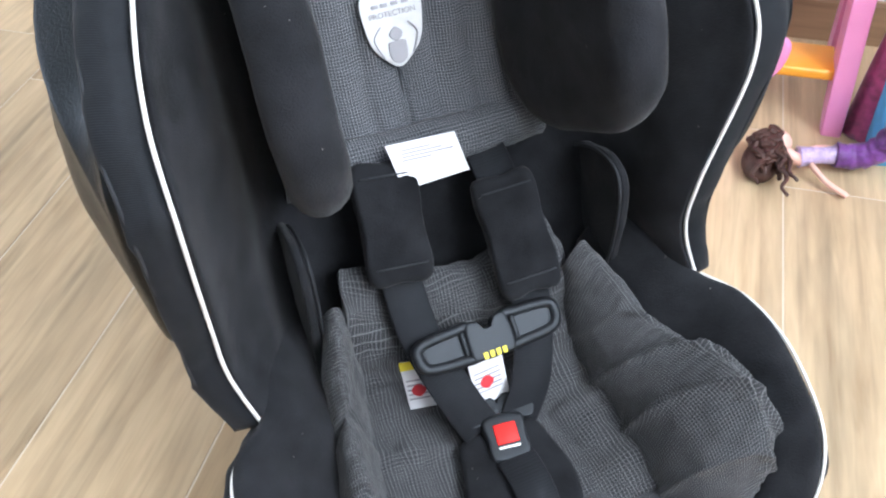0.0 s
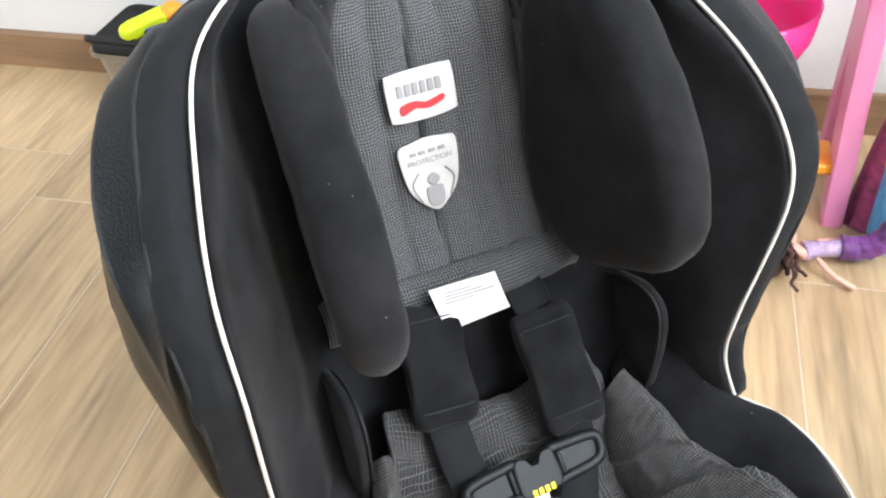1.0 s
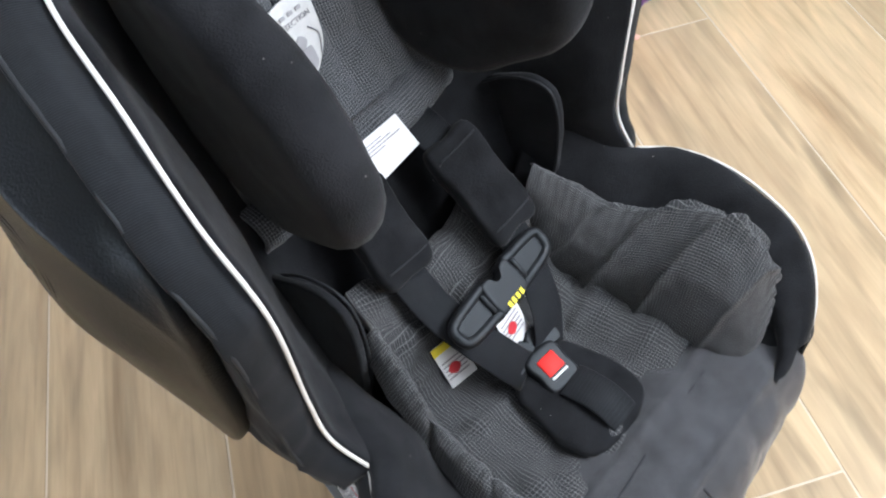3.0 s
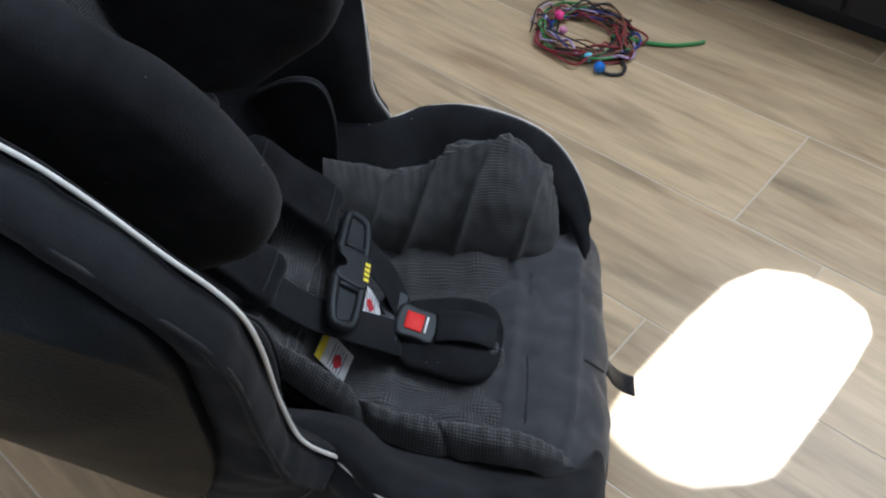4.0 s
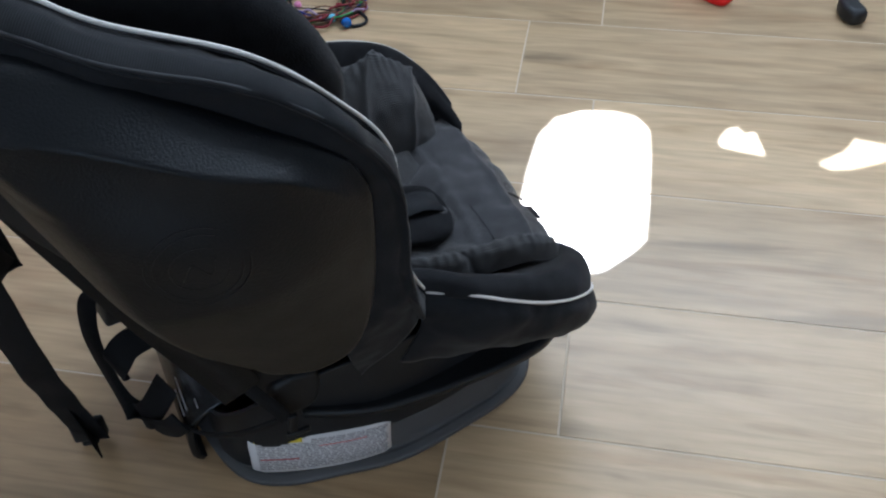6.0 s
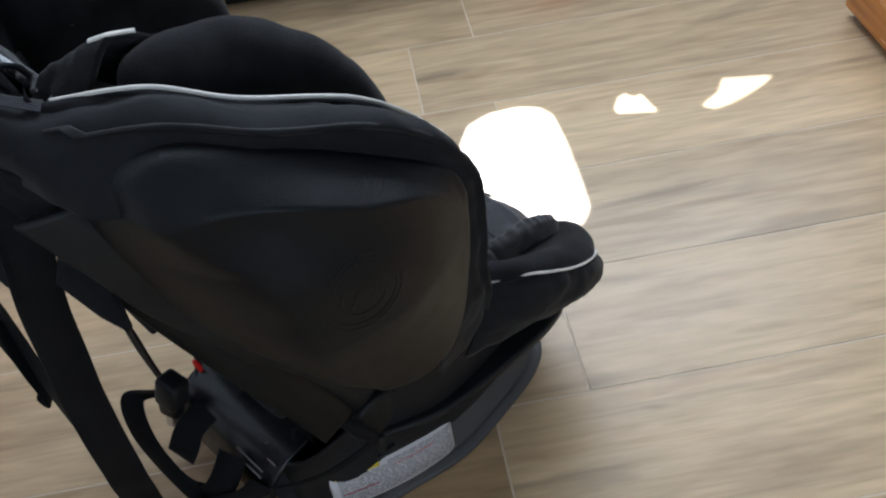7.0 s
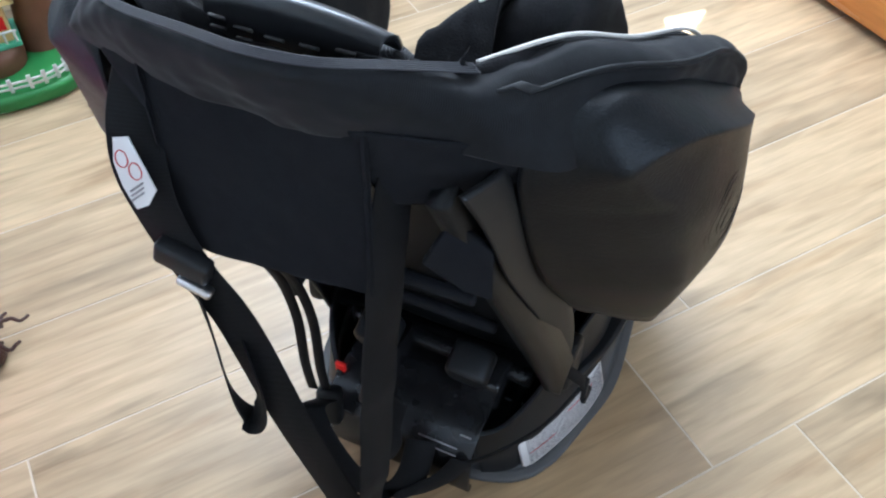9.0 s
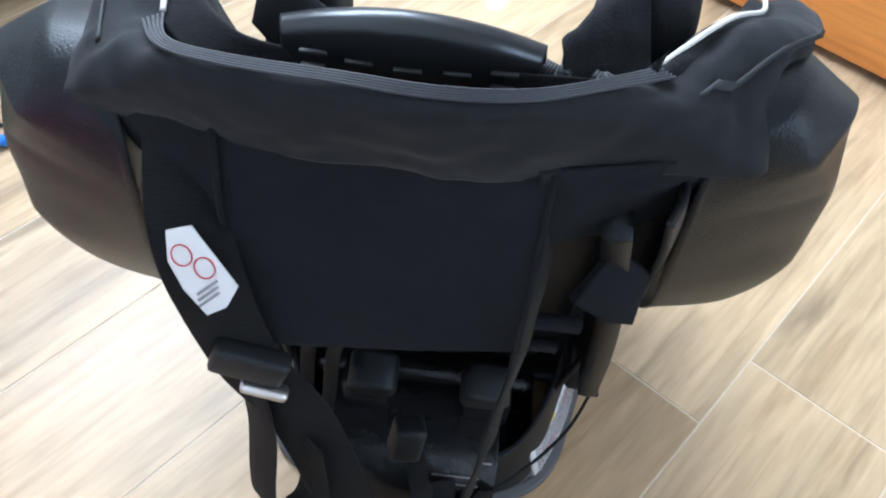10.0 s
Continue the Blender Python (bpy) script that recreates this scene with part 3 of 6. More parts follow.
part("print_lines", joined(block(0.05, 0.0012, 0.0012, 0, pose(-0.045, 0.2345, 0.082, 30)), block(0.04, 0.0012, 0.0012, 0, pose(-0.05, 0.2395, 0.074, 40)), block(0.014, 0.0012, 0.0016, 0, pose(-0.075, 0.222, 0.094, 20))), PALEINK, base)
for x in (0.052, -0.062):
    part("belt_guide", pillow([(-0.020, -0.018), (0.020, -0.022), (0.018, 0.020), (-0.022, 0.012)], 0.04, 0.006, 40, pose(x, 0.18, 0.180, 70)), PLASTIC, base)
part("release_button", block(0.014, 0.006, 0.022, 0.002, pose(0.101, 0.200, 0.086)), RED, base, "small red button")
part("release_button", block(0.02, 0.006, 0.008, 0.002, pose(-0.115, 0.160, 0.226)), RED, base, "small red button")

# warning label on the side of the base
LAB = [Vector(v) for v in ((-0.123, 0.186, 0.069), (-0.172, 0.033, 0.061), (-0.184, 0.041, 0.019), (-0.137, 0.192, 0.017))]


def on_label(u, v, lift=0.0):
    """A point of the label: u from its rear end to its front, v from its top down."""
    a = LAB[0].lerp(LAB[1], u)
    b = LAB[3].lerp(LAB[2], u)
    q = a.lerp(b, v)
    bow = 0.011 * 4 * u * (1 - u)
    return q + Vector((-0.955, -0.28, 0.1)) * (bow + lift)


def label_patch(u0, u1, v0, v1, lift, thick=0.0006, n=10, corner=0.0):
    bm = bmesh.new()
    cols = []
    for i in range(n + 1):
        u = u0 + (u1 - u0) * i / n
        c = corner * max(0, 1 - min(i, n - i) * 2.0) if corner else 0
        cols.append([bm.verts.new(on_label(u, v, l)) for v, l in ((v0 + c, lift), (v1 - c, lift), (v1 - c, lift - thick), (v0 + c, lift - thick))])
    for a, b in zip(cols, cols[1:]):
        for k in range(4):
            bm.faces.new((a[k], a[(k + 1) % 4], b[(k + 1) % 4], b[k]))
    bm.faces.new(cols[0])
    bm.faces.new(cols[-1][::-1])
    return bm


label = part("warning_label", label_patch(0, 1, 0, 1, 0.004, 0.004, 16, 0.08), WHITE, base, "white warning label with lines of small print")
part("label_band", label_patch(0.03, 0.34, 0.03, 0.16, 0.0045), YELLOW, label)
rng = random.Random(3)
bars = []
for k in range(17):
    v = 0.10 + k * 0.05
    u = 0.04 if k > 1 else 0.40
    while u < 0.95:
        w = rng.uniform(0.02, 0.09)
        bars.append(label_patch(u, min(u + w, 0.97), v, v + 0.022, 0.0045, 0.0004, 2))
        u += w + 0.012
part("print_lines", joined(*bars), PALEINK, label)
for u0, u1, v0 in ((0.45, 0.80, 0.30), (0.05, 0.30, 0.62)):
    part("print_line", label_patch(u0, u1, v0, v0 + 0.02, 0.0048, 0.0004, 6), REDINK, label)

# inner cover: backrest with deep sides
def back_half(x, y, z):
    yb = max(back_y(z), y + 0.012)
    d = yb - y
    k = min(1.0, (x - 0.022) / 0.176)
    return [(0, yb, z), (0.08 * k, yb, z), (0.132 * k, yb - 0.10 * d, z), (0.158 * k, yb - 0.34 * d, z), (0.174 * k, y + 0.38 * d, z), (x - 0.017, y + 0.10 * d + 0.004, z), (x - 0.005, y - 0.003, z), (x, y, z)]


def both_halves(left, right):
    mid = tuple((Vector(left[0]) + Vector(right[0])) / 2)
    return [(-a, b, c) for a, b, c in left[:0:-1]] + [mid] + right[1:]


rows = [both_halves(back_half(*l), back_half(*r)) for l, r in zip(reversed(RIM_L[1:]), reversed(RIM[1:]))]
yb = back_y(0.2)
half = [(0, yb, 0.17), (0.08, yb, 0.17), (0.12, 0.07, 0.17), (0.145, 0.05, 0.18), (0.16, 0.03, 0.19), (0.175, 0.01, 0.205), (0.185, 0.0, 0.22), (0.19, 0.0, 0.235)]
rows.insert(0, both_halves(half, half))
top_l = [(0.02, 0.282, 0.60), (0.045, 0.284, 0.605), (0.066, 0.288, 0.62), (0.080, 0.288, 0.638), (0.090, 0.284, 0.650), (0.098, 0.279, 0.655), (0.102, 0.274, 0.656), RIM_L[0]]
top_r = [(-0.02, 0.282, 0.60), (0.06, 0.286, 0.60), (0.10, 0.292, 0.615), (0.13, 0.294, 0.638), (0.148, 0.290, 0.650), (0.157, 0.283, 0.654), (0.161, 0.277, 0.654), RIM[0]]
rows.append(both_halves(top_l, top_r))
part("back_cover", shaped(loft(rows, 110, 90, 0.0016, 14, 0.003), wider), VELOUR, seat, "black velour backrest cover with deep side bolsters")

# seat pan cover with thigh bolsters
rows = []


def pan_half(x, y, z, crown):
    f = max(0.0, min(1.0, (-0.15 - y) / 0.07))
    zc = 0.158 - 0.012 * f - (0.03 * max(0, (-0.195 - y) / 0.02))
    rise = crown - zc
    return [(0, y - 0.012 * f, zc), (0.07, y - 0.010 * f, zc), (0.115, y - 0.006 * f, zc + 0.10 * rise), (0.15, y, zc + 0.36 * rise), (x - 0.048, y, zc + 0.72 * rise), (x - 0.022, y, zc + 0.97 * rise), (x - 0.007 + 0.12 * (crown - z), y, 0.5 * (z + crown) + 0.006), (x, y, z)]


for right, left, crown in zip([(0.178, 0.09, 0.31), (0.186, 0.045, 0.30)] + LIP, [(0.195, 0.09, 0.315), (0.2, 0.045, 0.305)] + LIP_L, CROWN_L):
    r, l = pan_half(*right, right[2]), pan_half(*left, crown)
    mid = tuple((Vector(r[0]) + Vector(l[0])) / 2)
    rows.append([(-a, b, c) for a, b, c in l[:0:-1]] + [mid] + r[1:])
part("pan_cover", loft(rows, 90, 60, 0.0016, 16, 0.005), VELOUR, seat, "black velour seat cover with raised thigh bolsters")

# grey nose pad over the front edge
rows = []
for y, z, w in ((-0.09, 0.160, 0.12), (-0.125, 0.170, 0.138), (-0.165, 0.172, 0.155), (-0.195, 0.166, 0.166), (-0.216, 0.150, 0.166), (-0.226, 0.128, 0.160), (-0.222, 0.108, 0.15), (-0.20, 0.10, 0.14)):
    rows.append([(sx * w, y + 0.010 * abs(sx) ** 2, z + 0.006 * (1 - sx * sx) * (z > 0.14)) for sx in (-1, -0.7, -0.35, 0, 0.35, 0.7, 1)])
part("front_pad", loft(rows, 80, 70, 0.0055, 19, 0.006, seed=4, grooves=((0.24, 0.004, 0.022), (0.52, 0.005, 0.024))), PLAINGREY, seat, "plain grey padded front edge")

for line in ([(-0.02, -0.226, 0.150), (-0.02, -0.203, 0.172), (-0.018, -0.165, 0.180), (-0.016, -0.125, 0.181)], [(-0.12, -0.150, 0.177), (-0.06, -0.152, 0.181), (0.0, -0.150, 0.182), (0.07, -0.152, 0.181), (0.12, -0.150, 0.177)], [(0.075, -0.226, 0.150), (0.08, -0.203, 0.171), (0.085, -0.16, 0.179)]):
    part("pad_seam", tube(line, 0.0014, 30, 6), BLACKPIPE, seat)

# outer cover: from the rim over the sides and round the back
OVER = [(0.147, 0.314, 0.670), (0.114, 0.331, 0.678), (0.060, 0.341, 0.684), (0.010, 0.347, 0.687), (-0.034, 0.336, 0.683), (-0.076, 0.305, 0.672)]
OUT = {
    1: ([(0.010, 0.008, -0.004), (0.003, 0.008, -0.006), (0.002, 0.008, -0.007), (0.0, 0.008, -0.008), (-0.002, 0.008, -0.007), (-0.010, 0.008, -0.005)],
        [(0.022, 0.014, 0.0), (0.028, 0.006, 0.0), (0.032, 0.002, 0.003), (0.029, 0.004, 0.006), (0.028, 0.0, 0.006), (0.024, 0.0, 0.0), (0.020, 0.0, 0.0), (0.020, 0.0, 0.003), (0.017, 0.006, -0.002)]),
    2: ([(0.020, 0.008, -0.026), (0.006, 0.006, -0.030), (0.004, 0.004, -0.032), (0.0, 0.004, -0.032), (-0.006, 0.004, -0.030), (-0.030, 0.006, -0.026)],
        [(0.056, 0.020, -0.026), (0.040, 0.014, -0.028), (0.027, 0.018, -0.028), (0.022, 0.022, -0.034), (0.024, 0.018, -0.034), (0.026, 0.024, -0.038), (0.026, 0.030, -0.033), (0.025, 0.034, -0.022), (0.027, 0.036, -0.024)]),
    3: ([(0.022, -0.004, -0.056), (0.006, -0.008, -0.060), (0.004, -0.010, -0.064), (0.0, -0.012, -0.066), (-0.006, -0.006, -0.062), (-0.040, 0.004, -0.054)],
        [(0.070, 0.020, -0.046), (0.036, 0.022, -0.064), (0.012, 0.034, -0.085), (0.004, 0.044, -0.105), (0.012, 0.050, -0.112), (0.022, 0.065, -0.108), (0.022, 0.066, -0.083), (0.017, 0.068, -0.067), (0.015, 0.075, -0.064)]),
}
# the far corner of the cover is fuller
FULL = {
    1: [(0.002, 0.002, 0.0), (0.0, 0.0, 0.0), (-0.004, 0.0, 0.0)],
    2: [(-0.010, 0.008, 0.0), (0.002, 0.006, 0.002), (0.008, 0.002, 0.0)],
    3: [(-0.018, 0.006, 0.010), (-0.002, 0.004, 0.012), (0.022, 0.004, 0.0)],
}


def cover_ring(k):
    """One line of the outer cover, from one notch over the top to the other: the rim itself, or so far outside it."""
    add = lambda points, steps: [tuple(Vector(p) + Vector(d)) for p, d in zip(points, steps)] if k else points
    over, side = OUT.get(k, ((), ()))
    full = [tuple(a + b for a, b in zip(q, e)) for q, e in zip(side, FULL.get(k, ()))] + list(side[3:])
    left, right = add(RIM_L, side), add(RIM, full)
    return mirrored(left[::-1]) + add(OVER, over)[::-1] + right


rows = [cover_ring(k) for k in range(4)]
ring0, ring1, ring2, ring3 = rows
SEAM = [tuple(Vector(a).lerp(Vector(b), 0.02)) for a, b in zip(ring1[15:], ring2[15:])]
SEAM_L = [tuple(Vector(a).lerp(Vector(b), 0.02)) for a, b in zip(ring1[8::-1], ring2[8::-1])]
part("outer_cover", shaped(shaped(shaped(loft(rows, 260, 56, 0.0034, 22, 0.004, seed=2), sewn(SEAM, SEAM_L)), wider), creased), TWILL, seat, "black twill outer cover wrapped round the back and sides")

# ribbed elastic along the top edge of the back
for k, f in enumerate((0.0, 0.09, 0.18, 0.27, 0.36)):
    run = [Vector(a).lerp(Vector(b), f) + Vector((0, 0.0004 * k, 0.0042)) for a, b in zip(ring0[8:16], ring1[8:16])]
    part("elastic_rib", tube(run, 0.0009, 90, 6), ELASTIC, seat)

# lower outer cover: down the sides from the lip
for sign in (1, -1):
    rim = LIP if sign > 0 else LIP_L
    hem = [0.205, 0.195, 0.182, 0.165, 0.146, 0.131, 0.118, 0.108]
    r1 = [(x + 0.009, y + (0.004 if y > -0.15 else -0.004), z - 0.012) for x, y, z in rim]
    r2 = [(x + 0.006, y + (0.008 if y > -0.15 else -0.003), z * 0.5 + h * 0.5) for (x, y, z), h in zip(rim, hem)]
    r3 = [(min(x, 0.205), y + (0.03 if y > -0.1 else 0.014), h) for (x, y, z), h in zip(rim, hem)]
    rows = [[(sign * x, y, z) for x, y, z in r] for r in (rim, r1, r2, r3)]
    part("side_skirt", loft(rows, 60, 20, 0.004, 26, 0.004, seed=sign), TWILL, seat)

# seams and inner flaps of the cover
for sign in (1, -1):
    line = SEAM if sign > 0 else SEAM_L
    part("cover_seam", shaped(shaped(tube(line, 0.0015, 80, 6), sewn(SEAM, SEAM_L, 0.009)), wider), BLACKPIPE, seat)
    flap = [(0.150, 0.345), (0.098, 0.380), (0.058, 0.386), (0.044, 0.360), (0.046, 0.30), (0.06, 0.24), (0.11, 0.22), (0.15, 0.28)]
    fm = frame_on((sign * 0.142, 0, 0), (0, 1, 0), (0, 0, 1))
    part("inner_flap", pillow(flap, 0.008, 0.003, 56, fm, 0.001, 0.0015, 25), VELOUR, seat)
    part("flap_binding", tube([fm @ Vector((y, z, 0)) - Vector((sign * 0.006, 0, 0)) for y, z in flap[:6]], 0.0015, 50, 7), BLACKPIPE, seat)

# piping
for sign in (1, -1):
    side = RIM if sign > 0 else mirrored(RIM_L)
    part("piping", shaped(tube([(x + sign * 0.001, y - 0.004, z + 0.003) for x, y, z in side], 0.0017, 120, 8), wider), PIPING, seat, "pale grey corded piping")
    lip = LIP if sign > 0 else mirrored(LIP_L)
    part("piping", tube([(x + sign * 0.0045, y - 0.003, z + 0.0045) for x, y, z in lip], 0.0016, 60, 8), PIPING, seat, "pale grey corded piping")


# headrest
def head_rows(z0, z1, w, lift, n=9):
    rows = []
    for k in range(n):
        z = z0 + (z1 - z0) * k / (n - 1)
        y = back_y(z) - lift
        v = w * (1 - 0.42 * max(0.0, (z - 0.60) / 0.055))
        rows.append([(sx * v, y - 0.005 + (0.005 if abs(sx) > 0.93 else 0.0) - 0.006 * abs(math.sin(sx * 10.2)) ** 0.6 + 0.001 * math.sin(z * 90 + sx * 9), z) for sx in [i / 24 - 1 for i in range(49)]])
    return rows


head = part("headrest", loft(head_rows(0.385, 0.642, 0.106, 0.016), 150, 60, 0.0022, 30, 0.008), GRID, seat, "grey grid-patterned headrest with vertical pleats")
rows = [[(sx * 0.121, back_y(0.38) - d + 0.012 * sx * sx - 0.006, 0.386 + h - 0.006 * sx * sx) for sx in (-1, -0.5, 0, 0.5, 1)] for d, h in ((0.004, 0.020), (0.018, 0.018), (0.027, 0.004), (0.022, -0.010), (0.008, -0.014))]
part("headrest_roll", loft(rows, 50, 16, 0.002, 40, 0.004), GRID, seat)
part("roll_edge", tube([(sx * 0.122, back_y(0.37) - 0.018 + 0.012 * sx * sx, 0.372 - 0.006 * sx * sx) for sx in (-1, -0.5, 0, 0.5, 1)], 0.003, 40, 8), BLACKPIPE, seat)
# black lines laid in the pleat valleys stand for the shade there
for k in (-3, -2, -1, 0, 1, 2, 3):
    part("pleat_shade", tube([(k * 0.308 * 0.106 * (1 - 0.42 * max(0.0, (z - 0.60) / 0.055)) * 0.985, back_y(z) - 0.0205, z) for z in (0.392, 0.44, 0.50, 0.56, 0.60, 0.635)], 0.0013, 40, 6), BLACKPIPE, head)

WING = [(0.004, 0.495), (0.016, 0.540), (0.046, 0.589), (0.078, 0.622), (0.118, 0.651), (0.155, 0.662), (0.192, 0.664), (0.218, 0.640), (0.214, 0.54), (0.195, 0.45), (0.165, 0.408), (0.11, 0.402), (0.06, 0.426), (0.020, 0.456)]
for sign in (-1, 1):
    flare, lean = (0.12, 0.09) if sign < 0 else (0.12, 0.03)
    m = frame_on((sign * (0.139 - 0.5 * lean) + (0.012 if sign < 0 else -0.014), 0.0, 0.004), (-sign * flare, 1, 0), (sign * lean, 0, 1))
    part("head_wing", pillow(WING, 0.048, 0.024, 72, m, 0.002, 0.0022, 16, seed=sign), VELOUR, seat, "black velour side wing of the headrest")
    lines = [[(0.126, 0.125, 0.643), (0.116, 0.155, 0.653), (0.107, 0.185, 0.662), (0.101, 0.215, 0.669), (0.106, 0.245, 0.638)], [(0.110, 0.135, 0.624), (0.098, 0.165, 0.638), (0.088, 0.198, 0.650), (0.078, 0.228, 0.658), (0.084, 0.258, 0.626)], [(0.098, 0.16, 0.575), (0.090, 0.19, 0.605), (0.074, 0.22, 0.632), (0.056, 0.246, 0.645), (0.058, 0.272, 0.620)]]
    part("wing_gusset", loft([[(sign * x + (0.018 if sign > 0 else 0.0), y, z) for x, y, z in r] for r in lines], 40, 26, 0.004, 40, 0.005, seed=sign), VELOUR, seat, "gathered black velour between wing and headrest")
    part("side_insert", loft([[(sign * (0.094 + 0.012 * k), back_y(z) - 0.018 - 0.02 * k, z) for k in (0, 0.5, 1)] for z in (0.40, 0.46, 0.52, 0.56, 0.585)], 12, 24, 0.001, 30, 0.004), GRID, seat)

part("wing_hem", ribbon([(-0.0870, 0.2205, 0.6712), (-0.0975, 0.2110, 0.6752), (-0.1015, 0.2000, 0.6735), (-0.1045, 0.1930, 0.6722)], 0.0032, 0.0014, (0.8, -0.45, 0.4), 36), PIPING, seat, "thin pale tape along the wing")

# plastic top of the headrest, with slots
rows = []
for dy, dz, w in ((-0.014, 0.660, 0.086), (-0.008, 0.672, 0.086), (0.004, 0.677, 0.084), (0.012, 0.671, 0.082), (0.014, 0.656, 0.080), (0.011, 0.640, 0.076)):
    rows.append([(sx * w * 0.86 + 0.029, 0.266 + dy + 0.014 * (1 - sx * sx), dz + 0.006 - 0.022 * sx * sx) for sx in (-1, -0.6, -0.2, 0.2, 0.6, 1)])
shell = part("headrest_top", loft(rows, 60, 30, 0, 1, 0.005), LIPPED, seat, "curved black plastic headrest top with small slots")
# raised bars mark the slots; their paler grey stands for the lit edges
for x in (-0.022, 0.003, 0.029, 0.055, 0.080):
    y = 0.281 + 0.014 * (1 - ((x - 0.029) / 0.075) ** 2)
    part("slot", joined(block(0.015, 0.003, 0.0026, 0.0008, pose(x, y, 0.655)), block(0.013, 0.003, 0.0026, 0.0008, pose(x, y + 0.001, 0.647))), LITSLOT, shell, "raised bar for a slot, grey like its lit edge")
part("inner_frame", loft([[(sx * w + 0.027, 0.284 + d + 0.006 * (1 - sx * sx), z) for sx in (-1, -0.5, 0, 0.5, 1)] for d, z, w in ((-0.006, 0.642, 0.040), (0.0, 0.640, 0.041), (0.003, 0.634, 0.042), (0.004, 0.58, 0.042))], 40, 16, 0, 1, 0.004), BASEGREY, shell, "curved grey plate below the slots")


def flat(outline, thick, origin, x, y, n=40, sharp=False):
    return pillow(outline, thick, min(0.0008, thick * 0.45), n, frame_on(origin, x, y), rings=3, sharp=sharp)


# two sewn patches on the headrest: face frame runs with the slope of the back
UP = Vector((0, 0.035, 0.1)).normalized()


def on_head(x, z, lift=0.0305):
    return Vector((x, back_y(z) - lift, z))


badge = part("brand_patch", flat([(-0.030, 0.016), (-0.025, 0.020), (0, 0.021), (0.025, 0.020), (0.030, 0.016), (0.030, -0.014), (0.026, -0.020), (0, -0.022), (-0.026, -0.020), (-0.030, -0.014)], 0.002, on_head(0.003, 0.551), (1, 0.02, 0), UP), PATCH, head, "white stitched patch with a red swoosh")
part("red_swoosh", flat([(-0.02, -0.006), (-0.008, -0.004), (0.004, -0.007), (0.018, -0.004), (0.018, -0.009), (0.004, -0.0125), (-0.010, -0.010), (-0.02, -0.014)], 0.0012, on_head(0.003, 0.551, 0.0325), (1, 0.02, 0), UP), REDINK, badge)
part("name_bar", joined(*[flat([(x, 0.011), (x + 0.005, 0.011), (x + 0.005, 0.001), (x, 0.001)], 0.0012, on_head(0.003, 0.551, 0.0325), (1, 0.02, 0), UP, sharp=True) for x in (-0.021, -0.0142, -0.0074, -0.0006, 0.0062, 0.013)]), PALEINK, badge)
shield = part("shield_patch", flat([(-0.026, 0.027), (-0.015, 0.030), (0, 0.032), (0.015, 0.030), (0.026, 0.027), (0.026, 0.008), (0.022, -0.012), (0.012, -0.025), (0, -0.033), (-0.012, -0.025), (-0.022, -0.012), (-0.026, 0.008)], 0.002, on_head(0.000, 0.485), (1, 0.02, 0), UP), PATCH, head, "white shield-shaped patch with grey print")
FIG = on_head(0.000, 0.485, 0.0325)
part("print_mark", joined(flat([(-0.006, -0.004), (0, 0.002), (0.006, -0.004), (0, -0.010)], 0.0012, FIG, (1, 0.02, 0), UP, 20), flat([(-0.008, -0.014), (-0.006, -0.010), (0.006, -0.010), (0.008, -0.014), (0.007, -0.025), (0, -0.029), (-0.007, -0.025)], 0.0012, FIG, (1, 0.02, 0), UP, 24)), PALEINK, shield)
part("print_mark", joined(*[tube([FIG + Vector((s * 0.012, 0, 0)) + UP * 0.004, FIG + Vector((s * 0.019, 0, 0)) + UP * -0.006, FIG + Vector((s * 0.013, 0, 0)) + UP * -0.022], 0.0007, 14, 5) for s in (-1, 1)]), PALEINK, shield)


def lettering(text, size, mat, parent, basis):
    cu = bpy.data.curves.new("lettering", "FONT")
    cu.body, cu.size, cu.extrude, cu.align_x, cu.align_y = text, size, 0.0002, "CENTER", "CENTER"
    ob = new("lettering", cu)
    me = bpy.data.meshes.new_from_object(ob.evaluated_get(bpy.context.evaluated_depsgraph_get()))
    bpy.data.objects.remove(ob)
    me.materials.append(mat)
    out = new("lettering", me)
    out.parent, out.matrix_basis = parent, basis
    return out


lettering("PROTECTION", 0.0066, INK, shield, frame_on(on_head(0.000, 0.485, 0.0323) + UP * 0.013, (1, 0.02, 0), UP))
part("print_bar", joined(*[flat([(x, 0.0225), (x + 0.006, 0.0225), (x + 0.006, 0.0195), (x, 0.0195)], 0.001, FIG, (1, 0.02, 0), UP, sharp=True) for x in (-0.017, -0.009, 0.0, 0.009)]), PALEINK, shield)

# white tag below the headrest
TAG = frame_on((-0.003, 0.117, 0.401), (1, 0.0, -0.06), (-0.05, 0.42, 1))
tag = part("fabric_tag", pillow([(-0.035, 0.019), (0.027, 0.019), (0.037, -0.017), (-0.024, -0.022)], 0.0016, 0.0006, m=TAG, rings=3, sharp=True), WHITE, seat, "white fabric tag with faded print")
part("print_bar", joined(*[pillow([(-0.022, v), (0.004 + 0.01 * (k % 3), v), (0.004 + 0.01 * (k % 3), v - 0.0012), (-0.022, v - 0.0012)], 0.0012, 0.0003, m=TAG @ pose(0, 0, 0.0008), rings=2, sharp=True) for k, v in enumerate((0.013, 0.010, 0.007, 0.004))]), PALEINK, tag)

